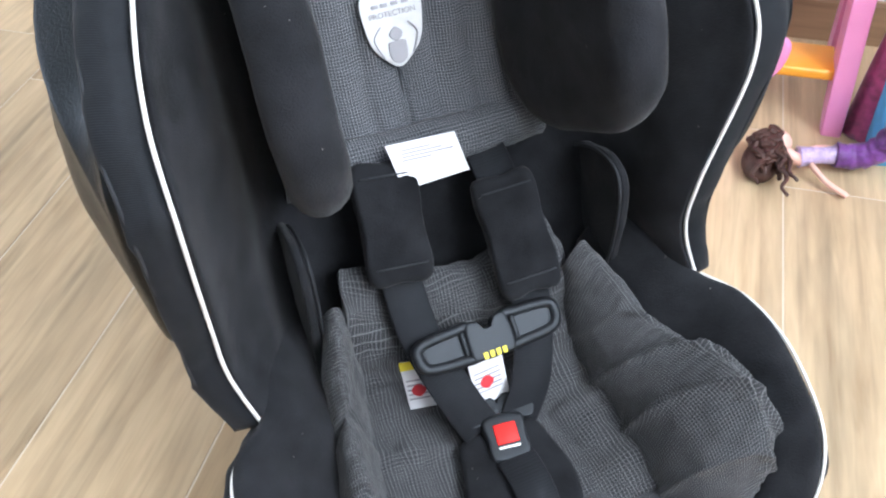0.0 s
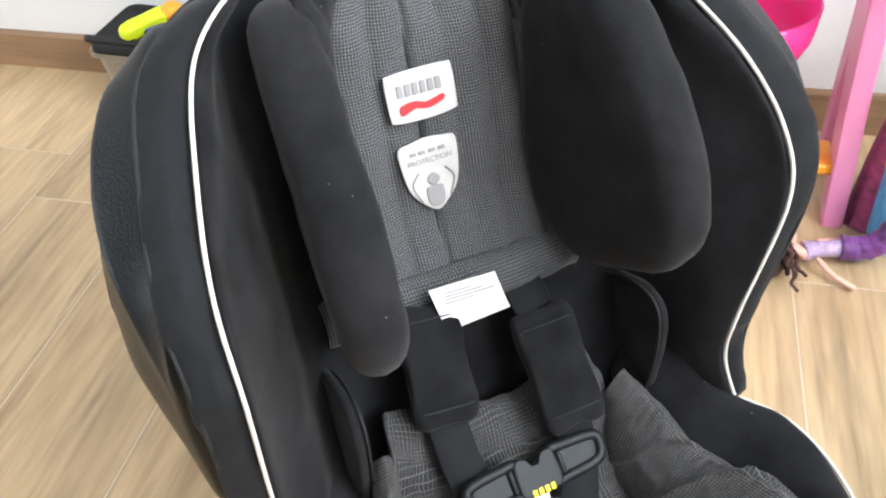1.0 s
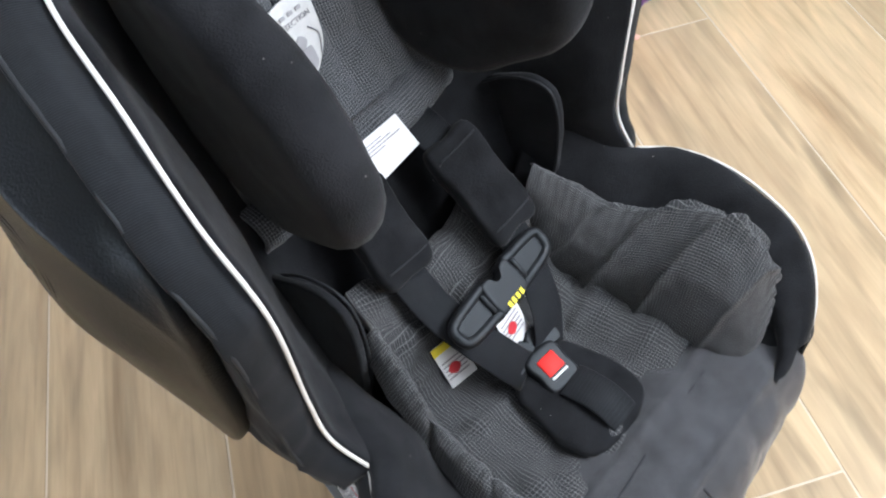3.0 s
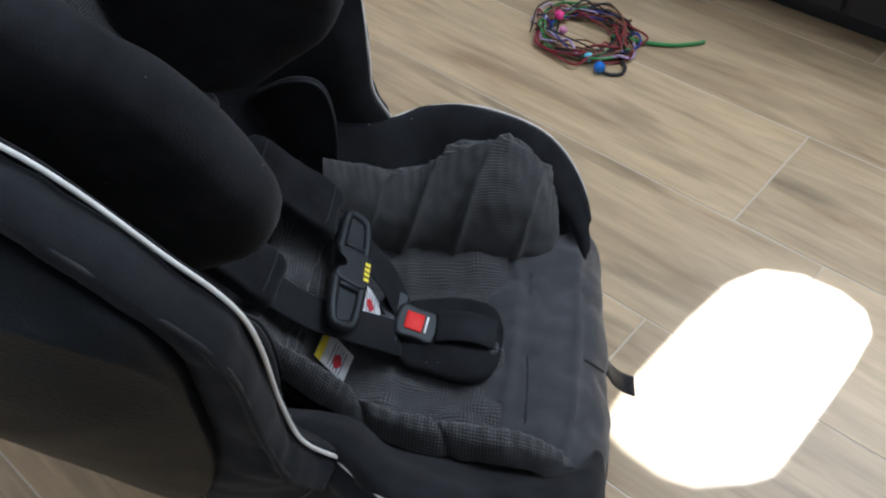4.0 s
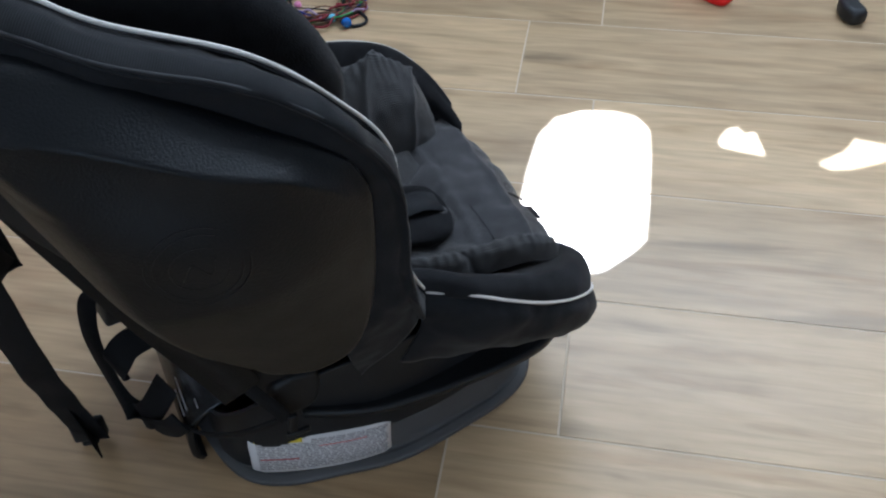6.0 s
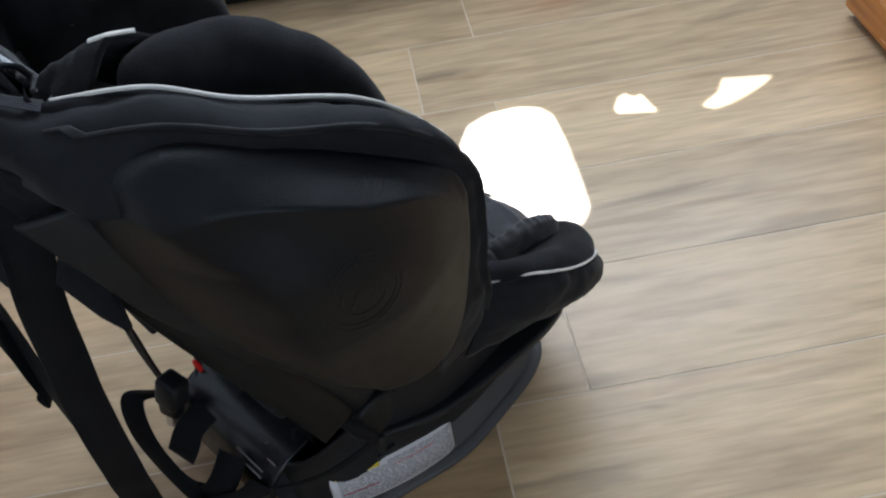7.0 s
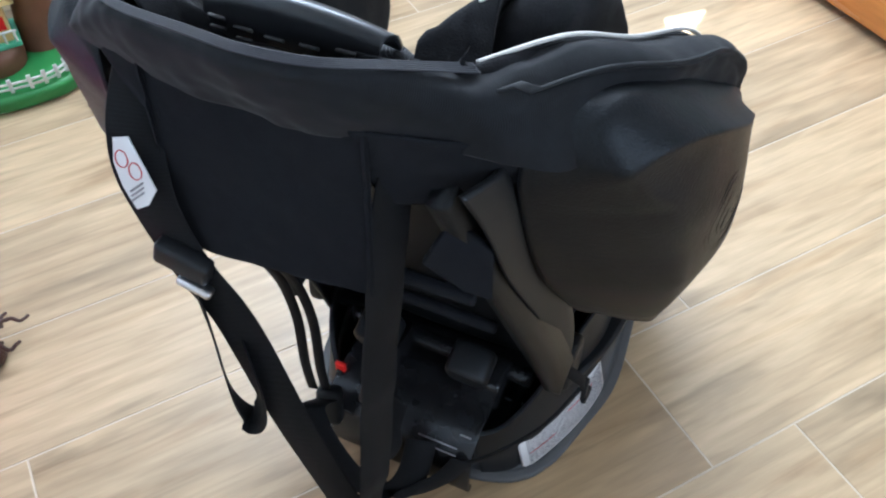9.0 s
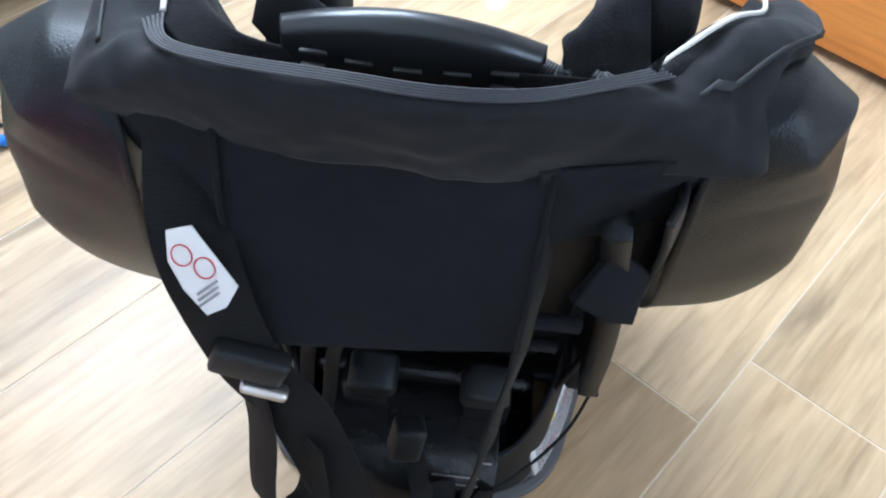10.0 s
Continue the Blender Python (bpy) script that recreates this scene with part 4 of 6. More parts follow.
# body pad: lower back, seat and two padded sides
rows = []
for y, z, w in ((0.092, 0.315, 0.098), (0.078, 0.312, 0.100), (0.062, 0.29, 0.104), (0.052, 0.255, 0.108), (0.045, 0.225, 0.11), (0.03, 0.195, 0.11), (0.0, 0.178, 0.11), (-0.05, 0.172, 0.115), (-0.10, 0.172, 0.12), (-0.13, 0.170, 0.12)):
    rows.append([(sx * w, y + 0.006 * sx * sx, z + 0.004 * sx * sx + 0.003 * math.cos(sx * 8) - (0.030 * (1 - sx * sx) if z > 0.28 else 0)) for sx in (-1, -0.75, -0.5, -0.25, 0, 0.25, 0.5, 0.75, 1)])
pad = part("body_pad", loft(rows, 70, 90, 0.006, 24, 0.008, seed=7, gather=(0.001, 0.02, 0.5), grooves=((0.34, 0.006, 0.03), (0.62, 0.005, 0.03))), STRIPE, seat, "grey striped quilted body pad with creases")
SIDE = [
    [(0.098, 0.066, 0.235), (0.101, 0.058, 0.275), (0.112, 0.052, 0.312), (0.122, 0.054, 0.314), (0.130, 0.066, 0.300)],
    [(0.104, 0.020, 0.188), (0.110, 0.012, 0.235), (0.132, 0.018, 0.279), (0.143, 0.020, 0.281), (0.155, 0.026, 0.264)],
    [(0.106, -0.020, 0.174), (0.118, -0.020, 0.222), (0.148, -0.018, 0.256), (0.158, -0.018, 0.258), (0.168, -0.016, 0.244)],
    [(0.106, -0.070, 0.172), (0.126, -0.070, 0.232), (0.168, -0.070, 0.268), (0.180, -0.070, 0.268), (0.190, -0.070, 0.252)],
    [(0.106, -0.115, 0.170), (0.128, -0.117, 0.236), (0.175, -0.118, 0.277), (0.187, -0.117, 0.276), (0.198, -0.114, 0.258)],
    [(0.106, -0.150, 0.170), (0.130, -0.155, 0.224), (0.172, -0.156, 0.256), (0.184, -0.154, 0.254), (0.195, -0.150, 0.236)],
    [(0.108, -0.166, 0.170), (0.132, -0.174, 0.196), (0.162, -0.176, 0.214), (0.172, -0.173, 0.212), (0.182, -0.168, 0.198)],
    [(0.114, -0.172, 0.166), (0.132, -0.177, 0.172), (0.150, -0.178, 0.176), (0.160, -0.176, 0.174), (0.166, -0.170, 0.168)],
]
SLIM = [
    [(0.098, 0.062, 0.235), (0.102, 0.055, 0.285), (0.110, 0.048, 0.330), (0.118, 0.050, 0.330), (0.124, 0.060, 0.31)],
    [(0.104, 0.015, 0.19), (0.112, 0.008, 0.24), (0.122, 0.002, 0.296), (0.132, 0.004, 0.296), (0.140, 0.012, 0.28)],
    [(0.106, -0.035, 0.174), (0.118, -0.036, 0.215), (0.128, -0.038, 0.262), (0.140, -0.037, 0.263), (0.150, -0.034, 0.242)],
    [(0.108, -0.09, 0.172), (0.122, -0.092, 0.208), (0.132, -0.092, 0.252), (0.146, -0.092, 0.253), (0.156, -0.09, 0.232)],
    [(0.110, -0.147, 0.170), (0.126, -0.148, 0.205), (0.137, -0.148, 0.248), (0.152, -0.148, 0.249), (0.162, -0.147, 0.230)],
    [(0.116, -0.170, 0.168), (0.132, -0.176, 0.20), (0.142, -0.179, 0.236), (0.154, -0.178, 0.236), (0.164, -0.172, 0.220)],
    [(0.125, -0.180, 0.19), (0.136, -0.188, 0.205), (0.146, -0.189, 0.222), (0.154, -0.187, 0.222), (0.16, -0.182, 0.212)],
]
for sign in (-1, 1):
    side = SIDE if sign > 0 else SLIM
    rows = [[(sign * x, y, z) for x, y, z in r] for r in side]
    quilt = ((0.22, 0.005, 0.014, 0.30), (0.40, 0.008, 0.015, 0.34), (0.58, 0.008, 0.015, 0.30), (0.76, 0.006, 0.014, 0.20)) if sign > 0 else ((0.30, 0.005, 0.014, 0.1), (0.55, 0.004, 0.014, 0.1))
    part("pad_bolster", loft(rows, 60, 190, 0.0035, 24, 0.0, seed=3 + sign, gather=(0.0010, 0.012, 0.60), grooves=quilt), STRIPE, pad, "puffy striped side of the body pad with sewn diagonal seams" if sign > 0 else "slim striped roll along the edge of the body pad")



# harness
def shoulder(sign):
    x = 0.055 * sign + (0.006 if sign > 0 else 0.008)
    slide = 0.002 if sign > 0 else 0.033
    top, foot = (0.046, 0.056) if sign > 0 else (0.053, 0.046)
    run = [(x - 0.004 * sign, 0.160, 0.392), (x - 0.002 * sign, 0.116, 0.368), (x, 0.088, 0.345), (x + 0.002 * sign, 0.064, 0.313), (x, 0.040, 0.284), (x - 0.006 * sign, 0.018, 0.262), (x - 0.020 * sign, -0.010, 0.228), (0.018 * sign + 0.004, -0.026, 0.200)]
    strap = part("harness_strap", ribbon(run, 0.037, 0.002, (1, 0, 0.05 * sign), 50), WEBBING, seat, "dark grey harness webbing")
    a, b = Vector(run[1]), Vector(run[4])
    mid = (a + b) / 2
    m = frame_on(mid + Vector((0, -0.006, 0.008)) + (a - b).normalized() * slide, (1, -0.05, 0.08 * sign), b - a)
    part("shoulder_pad", pillow([(-0.027, foot), (-0.0275, 0), (-0.027, -top), (0, -top - 0.002), (0.027, -top), (0.0275, 0), (0.027, foot), (0, foot + 0.002)], 0.018, 0.007, 48, m, 0.003, 0.0015, 40), VELOUR, strap, "black velour shoulder pad")
    face = 0.0115 if (m.to_3x3() @ Vector((0, 0, 1))).y < 0 else -0.0115
    for v in (foot - 0.012, -top + 0.010):
        part("stitch_line", tube([m @ Vector((u, v, face - 0.15 * face * (abs(u) > 0.02))) for u in (-0.023, -0.012, 0, 0.012, 0.023)], 0.0009, 16, 5), BLACKPIPE, strap)


shoulder(-1)
shoulder(1)
clip_m = frame_on((0.009, 0.014, 0.276), (1, 0.04, -0.02), (0, 0.75, 0.66)) @ Matrix.Diagonal((1, 0.82, 1, 1))
clip = part("chest_clip", joined(tube([clip_m @ Vector(v) for v in ((-0.066, 0.004, 0), (-0.06, 0.014, 0), (-0.03, 0.017, 0), (-0.016, 0.015, 0), (-0.016, -0.014, 0), (-0.03, -0.016, 0), (-0.06, -0.012, 0))], 0.0052, 60, 8, True), tube([clip_m @ Vector(v) for v in ((0.066, 0.004, 0), (0.06, 0.014, 0), (0.03, 0.017, 0), (0.016, 0.015, 0), (0.016, -0.014, 0), (0.03, -0.016, 0), (0.06, -0.012, 0))], 0.0052, 60, 8, True)), PLASTIC, seat, "black plastic two-piece chest clip")
for s in (-1, 1):
    part("clip_plate", pillow([(s * 0.062, 0.004), (s * 0.056, 0.012), (s * 0.030, 0.015), (s * 0.017, 0.013), (s * 0.017, -0.012), (s * 0.030, -0.014), (s * 0.056, -0.010)], 0.006, 0.002, 40, clip_m @ pose(0, 0, -0.001)), PLASTIC, clip)
part("clip_tongue", pillow([(-0.020, 0.018), (-0.009, 0.020), (-0.006, 0.013), (0.0, 0.010), (0.006, 0.013), (0.009, 0.020), (0.020, 0.018), (0.021, -0.018), (0.010, -0.022), (-0.010, -0.022), (-0.021, -0.018)], 0.012, 0.003, 44, clip_m), PLASTIC, clip)
for s in (-1, 1):
    part("clip_bar", block(0.005, 0.026, 0.005, 0.002, clip_m @ pose(s * 0.024, 0.001, 0.001)), PLASTIC, clip)
part("printed_mark", joined(*[pillow([(x, 0.0), (x + 0.004, 0.0), (x + 0.004, -0.007), (x, -0.007)], 0.0012, 0.0004, m=clip_m @ pose(0, -0.014, 0.006), rings=2, sharp=True) for x in (-0.011, -0.005, 0.001, 0.007)]), YELLOW, clip)

buckle_m = frame_on((0.003, -0.040, 0.197), (1, -0.12, 0), (0, 0.93, 0.36)) @ Matrix.Scale(0.76, 4)
buckle = part("harness_buckle", pillow([(-0.022, 0.026), (0.022, 0.026), (0.024, 0.0), (0.021, -0.026), (-0.021, -0.026), (-0.024, 0.0)], 0.020, 0.005, 44, buckle_m), PLASTIC, seat, "black harness buckle with a red push button")
part("push_button", block(0.027, 0.024, 0.003, 0.0015, buckle_m @ pose(0, 0.004, 0.009)), RED, buckle, "red push button")
part("button_edge", block(0.026, 0.003, 0.003, 0.001, buckle_m @ pose(0, -0.012, 0.009)), WHITEPL, buckle)
part("buckle_tongue", joined(*[pillow([(-0.016, 0.012), (0.016, 0.012), (0.02, -0.012), (-0.02, -0.012)], 0.006, 0.002, 30, buckle_m @ pose(s * 0.021, 0.036, 0.002, 0, 0, -s * 18)) for s in (-1, 1)]), PLASTIC, buckle)
crotch = part("crotch_strap", ribbon([(0.003, -0.062, 0.198), (0.004, -0.085, 0.199), (0.004, -0.105, 0.194), (0.003, -0.128, 0.178)], 0.036, 0.0025, (1, 0, 0)), WEBBING, seat, "dark webbing crotch strap")
part("buckle_pad", pillow([(-0.030, 0.044), (0.030, 0.044), (0.046, 0.010), (0.050, -0.022), (0.040, -0.050), (0, -0.060), (-0.040, -0.050), (-0.052, -0.020), (-0.046, 0.012)], 0.012, 0.006, 60, frame_on((0.0, -0.068, 0.186), (1, 0, 0), (0, 1, 0.12)), 0.002, 0.002, 30), VELOUR, crotch, "black pad behind the buckle")
part("adjuster_strap", ribbon([(0.0, -0.205, 0.158), (0.002, -0.228, 0.132), (0.002, -0.238, 0.112), (0.004, -0.25, 0.095), (0.004, -0.262, 0.088)], 0.026, 0.002, (1, 0.1, 0)), WEBBING, seat, "black harness adjuster strap hanging over the front")

# the padding sits a little off the middle of the shell
for ob in seat.children:
    if ob.name.split(".")[0] in ("headrest", "headrest_roll", "roll_edge", "fabric_tag", "body_pad", "harness_strap", "chest_clip", "harness_buckle", "crotch_strap", "side_insert"):
        ob.location.x -= 0.009

# small sewn-in warning tags on the body pad
for o, x, y, w, h, band in (((-0.052, 0.028, 0.222), (1, -0.25, 0.1), (0.05, 0.35, 1), 0.030, 0.052, YELLOW), ((0.004, 0.004, 0.236), (1, 0.1, 0), (0, 0.4, 1), 0.034, 0.056, YELLOW), ((0.062, 0.026, 0.225), (0.5, -0.8, 0.1), (0.05, 0.35, 1), 0.020, 0.052, YELLOW)):
    m = frame_on(o, x, y)
    if (m.to_3x3() @ Vector((0, 0, 1))).y > 0:
        m = m @ pose(0, 0, 0, 0, 180, 0)
    t = part("warning_tag", pillow([(-w / 2, h / 2), (w / 2, h / 2), (w / 2 * 1.05, -h / 2), (-w / 2 * 0.9, -h / 2)], 0.0012, 0.0004, m=m, rings=3, sharp=True), WHITE, pad, "small white warning tag")
    part("tag_band", pillow([(-w / 2, h / 2), (w / 2, h / 2), (w / 2, h / 2 - 0.009), (-w / 2, h / 2 - 0.009)], 0.0012, 0.0003, m=m @ pose(0, 0, 0.0006), rings=2, sharp=True), band, t)
    part("tag_print", joined(*[pillow([(-w * 0.4, v), (w * 0.38, v), (w * 0.38, v - 0.0015), (-w * 0.4, v - 0.0015)], 0.001, 0.0003, m=m @ pose(0, 0, 0.0006), rings=2, sharp=True) for v in (0.006, 0.001, -0.004, -0.009, -0.014)]), PALEINK, t)
    part("tag_mark", pillow([(-0.007, 0), (0, 0.007), (0.007, 0), (0, -0.007)], 0.0011, 0.0003, 16, m @ pose(-0.002, -0.006, 0.0007), rings=2), REDINK, t)

# side impact cushions: a bent strip along the top edge, a broad face below it, a rounded rear
POD = [(0.042, 0.475), (0.045, 0.510), (0.062, 0.537), (0.115, 0.575), (0.165, 0.611), (0.205, 0.632), (0.24, 0.641), (0.268, 0.632), (0.286, 0.604), (0.284, 0.555), (0.258, 0.462), (0.216, 0.385), (0.171, 0.327), (0.125, 0.302), (0.095, 0.305), (0.07, 0.327), (0.05, 0.385)]
POD_TOP = POD[1:9]
POD_REAR = [(0.30, 0.16), (0.327, 0.171), (0.385, 0.216), (0.462, 0.258), (0.555, 0.284), (0.604, 0.286), (0.66, 0.27)]
RIDGE = [(0.03, 0.254), (0.05, 0.261), (0.10, 0.272), (0.15, 0.271), (0.20, 0.256), (0.24, 0.236), (0.29, 0.20)]
BELLY = [(0.03, 0.252), (0.06, 0.266), (0.10, 0.278), (0.15, 0.281), (0.20, 0.270), (0.24, 0.249), (0.29, 0.21)]


def along(table, v):
    """The value at v on a line of (place, value) pairs."""
    n = len(table)
    v = max(table[0][0], min(table[-1][0], v))
    k = next(i for i in range(n - 1) if v <= table[i + 1][0])
    (a, p), (b, q) = table[k], table[k + 1]
    slope = lambda i: (table[min(i + 1, n - 1)][1] - table[max(i - 1, 0)][1]) / (table[min(i + 1, n - 1)][0] - table[max(i - 1, 0)][0])
    h = b - a
    f = (v - a) / h
    return p * (1 + 2 * f) * (1 - f) ** 2 + slope(k) * h * f * (1 - f) ** 2 + q * f * f * (3 - 2 * f) - slope(k + 1) * h * f * f * (1 - f)


def pod_inner(y, z):
    return 0.240 - 0.40 * (y - 0.05) - 0.15 * max(0.0, 0.40 - z)


def pod_outer(y, z):
    d = along(POD_TOP, y) - z
    edge, ridge = 0.271 - 0.295 * y, along(RIDGE, y)
    deep = 0.031 - 0.011 * math.exp(-((y - 0.105) / 0.035) ** 2)
    k = max(0.0, min(1.0, d / deep))
    low = max(0.0, min(1.0, (d - deep) / 0.08))
    x = edge + (ridge - edge) * k + (along(BELLY, y) - ridge) * low * low * (3 - 2 * low)
    x -= (0.14 + 0.40 * max(0.0, min(1.0, (y - 0.06) / 0.12))) * max(0.0, 0.46 - z) ** 1.2
    wide = max(0.016, min(0.050, 0.02 + 0.030 * (z - 0.37) / 0.13, 0.050 - 0.034 * (z - 0.555) / 0.05))
    rear = max(0.0, 1 - (along(POD_REAR, z) - y) / wide)
    return x + (pod_inner(y, z) + 0.006 - x) * min(1.0, rear) ** 1.8


def pod_shape(sign):
    """Puts the flat pad between its inner and its outer face; the far one sits a little further out and back."""
    def move(c):
        y, z = c.x, c.y
        inner = pod_inner(y, z)
        f = max(0.0, min(1.0, c.z / 0.04 + 0.5))
        x = inner + (pod_outer(y, z) - inner) * f
        off = Vector((0.037, 0.026, -0.008)) if sign > 0 else Vector()
        return Vector((sign * x, y, z)) + off - c
    return move


for sign in (-1, 1):
    bm = shaped(pillow(POD, 0.040, 0.006, 170, None, 0.0, 0.0, 10, rings=60), pod_shape(sign))
    for v in bm.verts:
        v.co.x += sign * 0.0007 * noise.noise(v.co * 30)
    bmesh.ops.recalc_face_normals(bm, faces=bm.faces[:])
    pod = part("side_cushion", bm, LEATHER, seat, "black grained side-impact cushion")
    put = pod_shape(sign)
    on = lambda y, z, lift: Vector((y, z, 0.02)) + put(Vector((y, z, 0.02))) + Vector((sign * lift, 0, 0))
    turn = [math.pi * k / 12 for k in range(24)]
    part("embossed_emblem", joined(*[tube([on(0.172 + r * math.cos(a), 0.505 + r * math.sin(a), -0.0001) for a in turn], 0.0004, 48, 6, True) for r in (0.034, 0.029, 0.019)], tube([on(0.172 + a, 0.505 + b, 0.0) for a, b in ((-0.012, 0.008), (-0.006, -0.006), (0.004, 0.006), (0.012, -0.008))], 0.0007, 20, 6)), LEATHER, pod)

# shell behind the backrest
rows = []
for z, y, w in ((0.12, 0.10, 0.142), (0.18, 0.115, 0.148), (0.26, 0.14, 0.152), (0.36, 0.18, 0.150), (0.47, 0.235, 0.142), (0.55, 0.265, 0.135), (0.60, 0.285, 0.125)):
    rows.append([(-w, y + 0.045, z), (-w - 0.012, y + 0.01, z), (-w + 0.006, y - 0.02, z), (-w * 0.7, y - 0.005, z), (0, y, z), (w * 0.7, y - 0.005, z), (w - 0.006, y - 0.02, z), (w + 0.012, y + 0.01, z), (w, y + 0.045, z)])
part("seat_shell", loft(rows, 70, 40, 0, 1, 0.005), PLASTIC, seat, "moulded black plastic shell")
for sign in (-1, 1):
    part("shell_rail", ribbon([(sign * 0.100, 0.300, 0.58), (sign * 0.112, 0.282, 0.52), (sign * 0.128, 0.256, 0.44), (sign * 0.144, 0.220, 0.34), (sign * 0.156, 0.186, 0.25), (sign * 0.161, 0.172, 0.208)], 0.044, 0.018, (0, 0.9, -0.35), 40), LEATHER, seat, "diagonal rail of the shell")
    part("shell_foot", pillow([(-0.022, 0.028), (0.022, 0.024), (0.025, -0.018), (0.0, -0.030), (-0.025, -0.018)], 0.018, 0.006, 40, frame_on((sign * 0.158, 0.125, 0.165), (0, 1, 0.2), (0, -0.2, 1))), PLASTIC, seat)
for z in (0.32, 0.42):
    y = 0.13 + (z - 0.2) * 0.5
    part("shell_rib", block(0.22, 0.010, 0.012, 0.003, pose(0, y + 0.035, z)), PANEL, seat)
part("pan_underside", loft([[(sx * w, y, z) for sx in (-1, -0.5, 0, 0.5, 1)] for y, z, w in ((-0.205, 0.112, 0.16), (-0.16, 0.10, 0.19), (-0.08, 0.10, 0.195), (0.04, 0.105, 0.185), (0.12, 0.12, 0.16))], 40, 30, 0, 1, 0.01), PLASTIC, seat)

# cloth panel hanging down the back
rows = []
for z, y in ((0.650, 0.326), (0.62, 0.331), (0.58, 0.335), (0.54, 0.339), (0.50, 0.343), (0.470, 0.345)):
    rows.append([(0.034 + sx * 0.0895, y - 0.003 * sx * sx + 0.0015 * math.sin(sx * 6), z + (0.012 * -sx if z < 0.48 else 0.0)) for sx in (-1, -0.97, -0.5, 0, 0.5, 0.97, 1)])
part("back_panel", loft(rows, 70, 40, 0.0022, 22, 0.003, seed=9), PANEL, seat, "plain black cloth panel down the back")

# cloth corners beside the panel
for sign, lines in ((1, [[(0.115, 0.327, 0.632), (0.165, 0.318, 0.628), (0.205, 0.298, 0.622)], [(0.118, 0.330, 0.585), (0.155, 0.318, 0.582), (0.182, 0.298, 0.578)], [(0.122, 0.332, 0.545), (0.145, 0.320, 0.545), (0.160, 0.302, 0.545)]]), (-1, [[(0.045, 0.330, 0.632), (0.10, 0.316, 0.630), (0.160, 0.285, 0.625)], [(0.05, 0.322, 0.59), (0.10, 0.304, 0.59), (0.145, 0.280, 0.588)], [(0.055, 0.312, 0.555), (0.095, 0.298, 0.555), (0.130, 0.276, 0.552)]])):
    part("corner_cloth", loft([[(sign * x, y, z) for x, y, z in r] for r in lines], 30, 24, 0.003, 24, 0.003, seed=sign), PANEL, seat, "black cloth corner below the cover")

# tether strap with its adjuster, tag and loops
part("tether_strap", ribbon([(0.150, 0.305, 0.60), (0.146, 0.334, 0.565), (0.134, 0.352, 0.52), (0.116, 0.352, 0.445), (0.084, 0.352, 0.38), (0.048, 0.356, 0.25), (0.010, 0.354, 0.12), (-0.006, 0.350, 0.05), (-0.010, 0.348, 0.008)], 0.048, 0.0022, (1, 0.12, 0.25), 60), TETHER, seat, "black tether webbing hanging to the floor")
adj = part("tether_adjuster", block(0.050, 0.016, 0.026, 0.004, frame_on((0.118, 0.359, 0.446), (1, 0.05, 0.35), (0, 1, 0))), PLASTIC, seat, "black strap adjuster with a metal lever")
part("metal_lever", block(0.032, 0.012, 0.008, 0.003, frame_on((0.106, 0.364, 0.432), (1, 0.05, 0.35), (0, 1, 0))), STEEL, adj, "bright metal lever")
TT = frame_on((0.136, 0.354, 0.546), (1, 0.1, -0.25), (0.2, -0.45, 1))
if (TT.to_3x3() @ Vector((0, 0, 1))).y < 0:
    TT = TT @ pose(0, 0, 0, 0, 180, 0)
TT = TT @ Matrix.Diagonal((0.85, 0.95, 1, 1))
ttag = part("tether_tag", pillow([(-0.014, 0.028), (0.004, 0.029), (0.024, -0.014), (0.012, -0.027), (-0.003, -0.031), (-0.014, -0.012), (-0.019, 0.008)], 0.0014, 0.0005, 36, TT @ pose(0, 0, 0.004), rings=3, sharp=True), WHITE, seat, "white tag with two red rings and small print")
part("tag_mark", joined(*[tube([TT @ Vector((cx + 0.007 * math.cos(a), cy + 0.007 * math.sin(a), 0.0052)) for a in [math.pi * k / 5 for k in range(10)]], 0.00045, 24, 5, True) for cx, cy in ((-0.008, 0.011), (0.005, 0.001))]), REDINK, ttag)
part("tag_print", joined(*[block(0.018, 0.0016, 0.0006, 0, TT @ pose(0.004 + 0.1 * v, v, 0.0048, 0, 0, 25)) for v in (-0.012, -0.016, -0.020)]), PALEINK, ttag)
part("strap_end", ribbon([(0.116, 0.356, 0.43), (0.112, 0.358, 0.37), (0.118, 0.356, 0.285), (0.118, 0.354, 0.235), (0.102, 0.354, 0.215), (0.084, 0.356, 0.245), (0.076, 0.358, 0.30), (0.080, 0.356, 0.36)], 0.034, 0.002, (-0.75, 0.66, 0.0), 60), TETHER, seat, "doubled loose end of webbing")
part("lower_strap", ribbon([(-0.066, 0.300, 0.60), (-0.062, 0.318, 0.54), (-0.060, 0.332, 0.48), (-0.055, 0.340, 0.41), (-0.048, 0.348, 0.32), (-0.036, 0.352, 0.20), (-0.022, 0.352, 0.12), (-0.006, 0.350, 0.04), (-0.004, 0.348, 0.012)], 0.038, 0.0022, (0.42, 1, 0), 60, 0.003), TETHER, seat, "black webbing hanging down the back")
part("strap_end_clip", joined(block(0.040, 0.014, 0.03, 0.004, pose(0.0, 0.350, 0.010, 12, 0, 75)), block(0.02, 0.010, 0.016, 0.003, pose(0.0, 0.354, 0.0, 12, 0, 75))), PLASTIC, seat)
part("strap_keeper", pillow([(-0.030, 0.012), (0.000, 0.044), (0.022, 0.0), (-0.008, -0.030), (-0.030, -0.040)], 0.008, 0.002, 40, frame_on((-0.106, 0.308, 0.508), (0.9, 0.4, 0), (0.15, 0, 1)), 0.002, 0.001, 30, sharp=True), PANEL, seat)
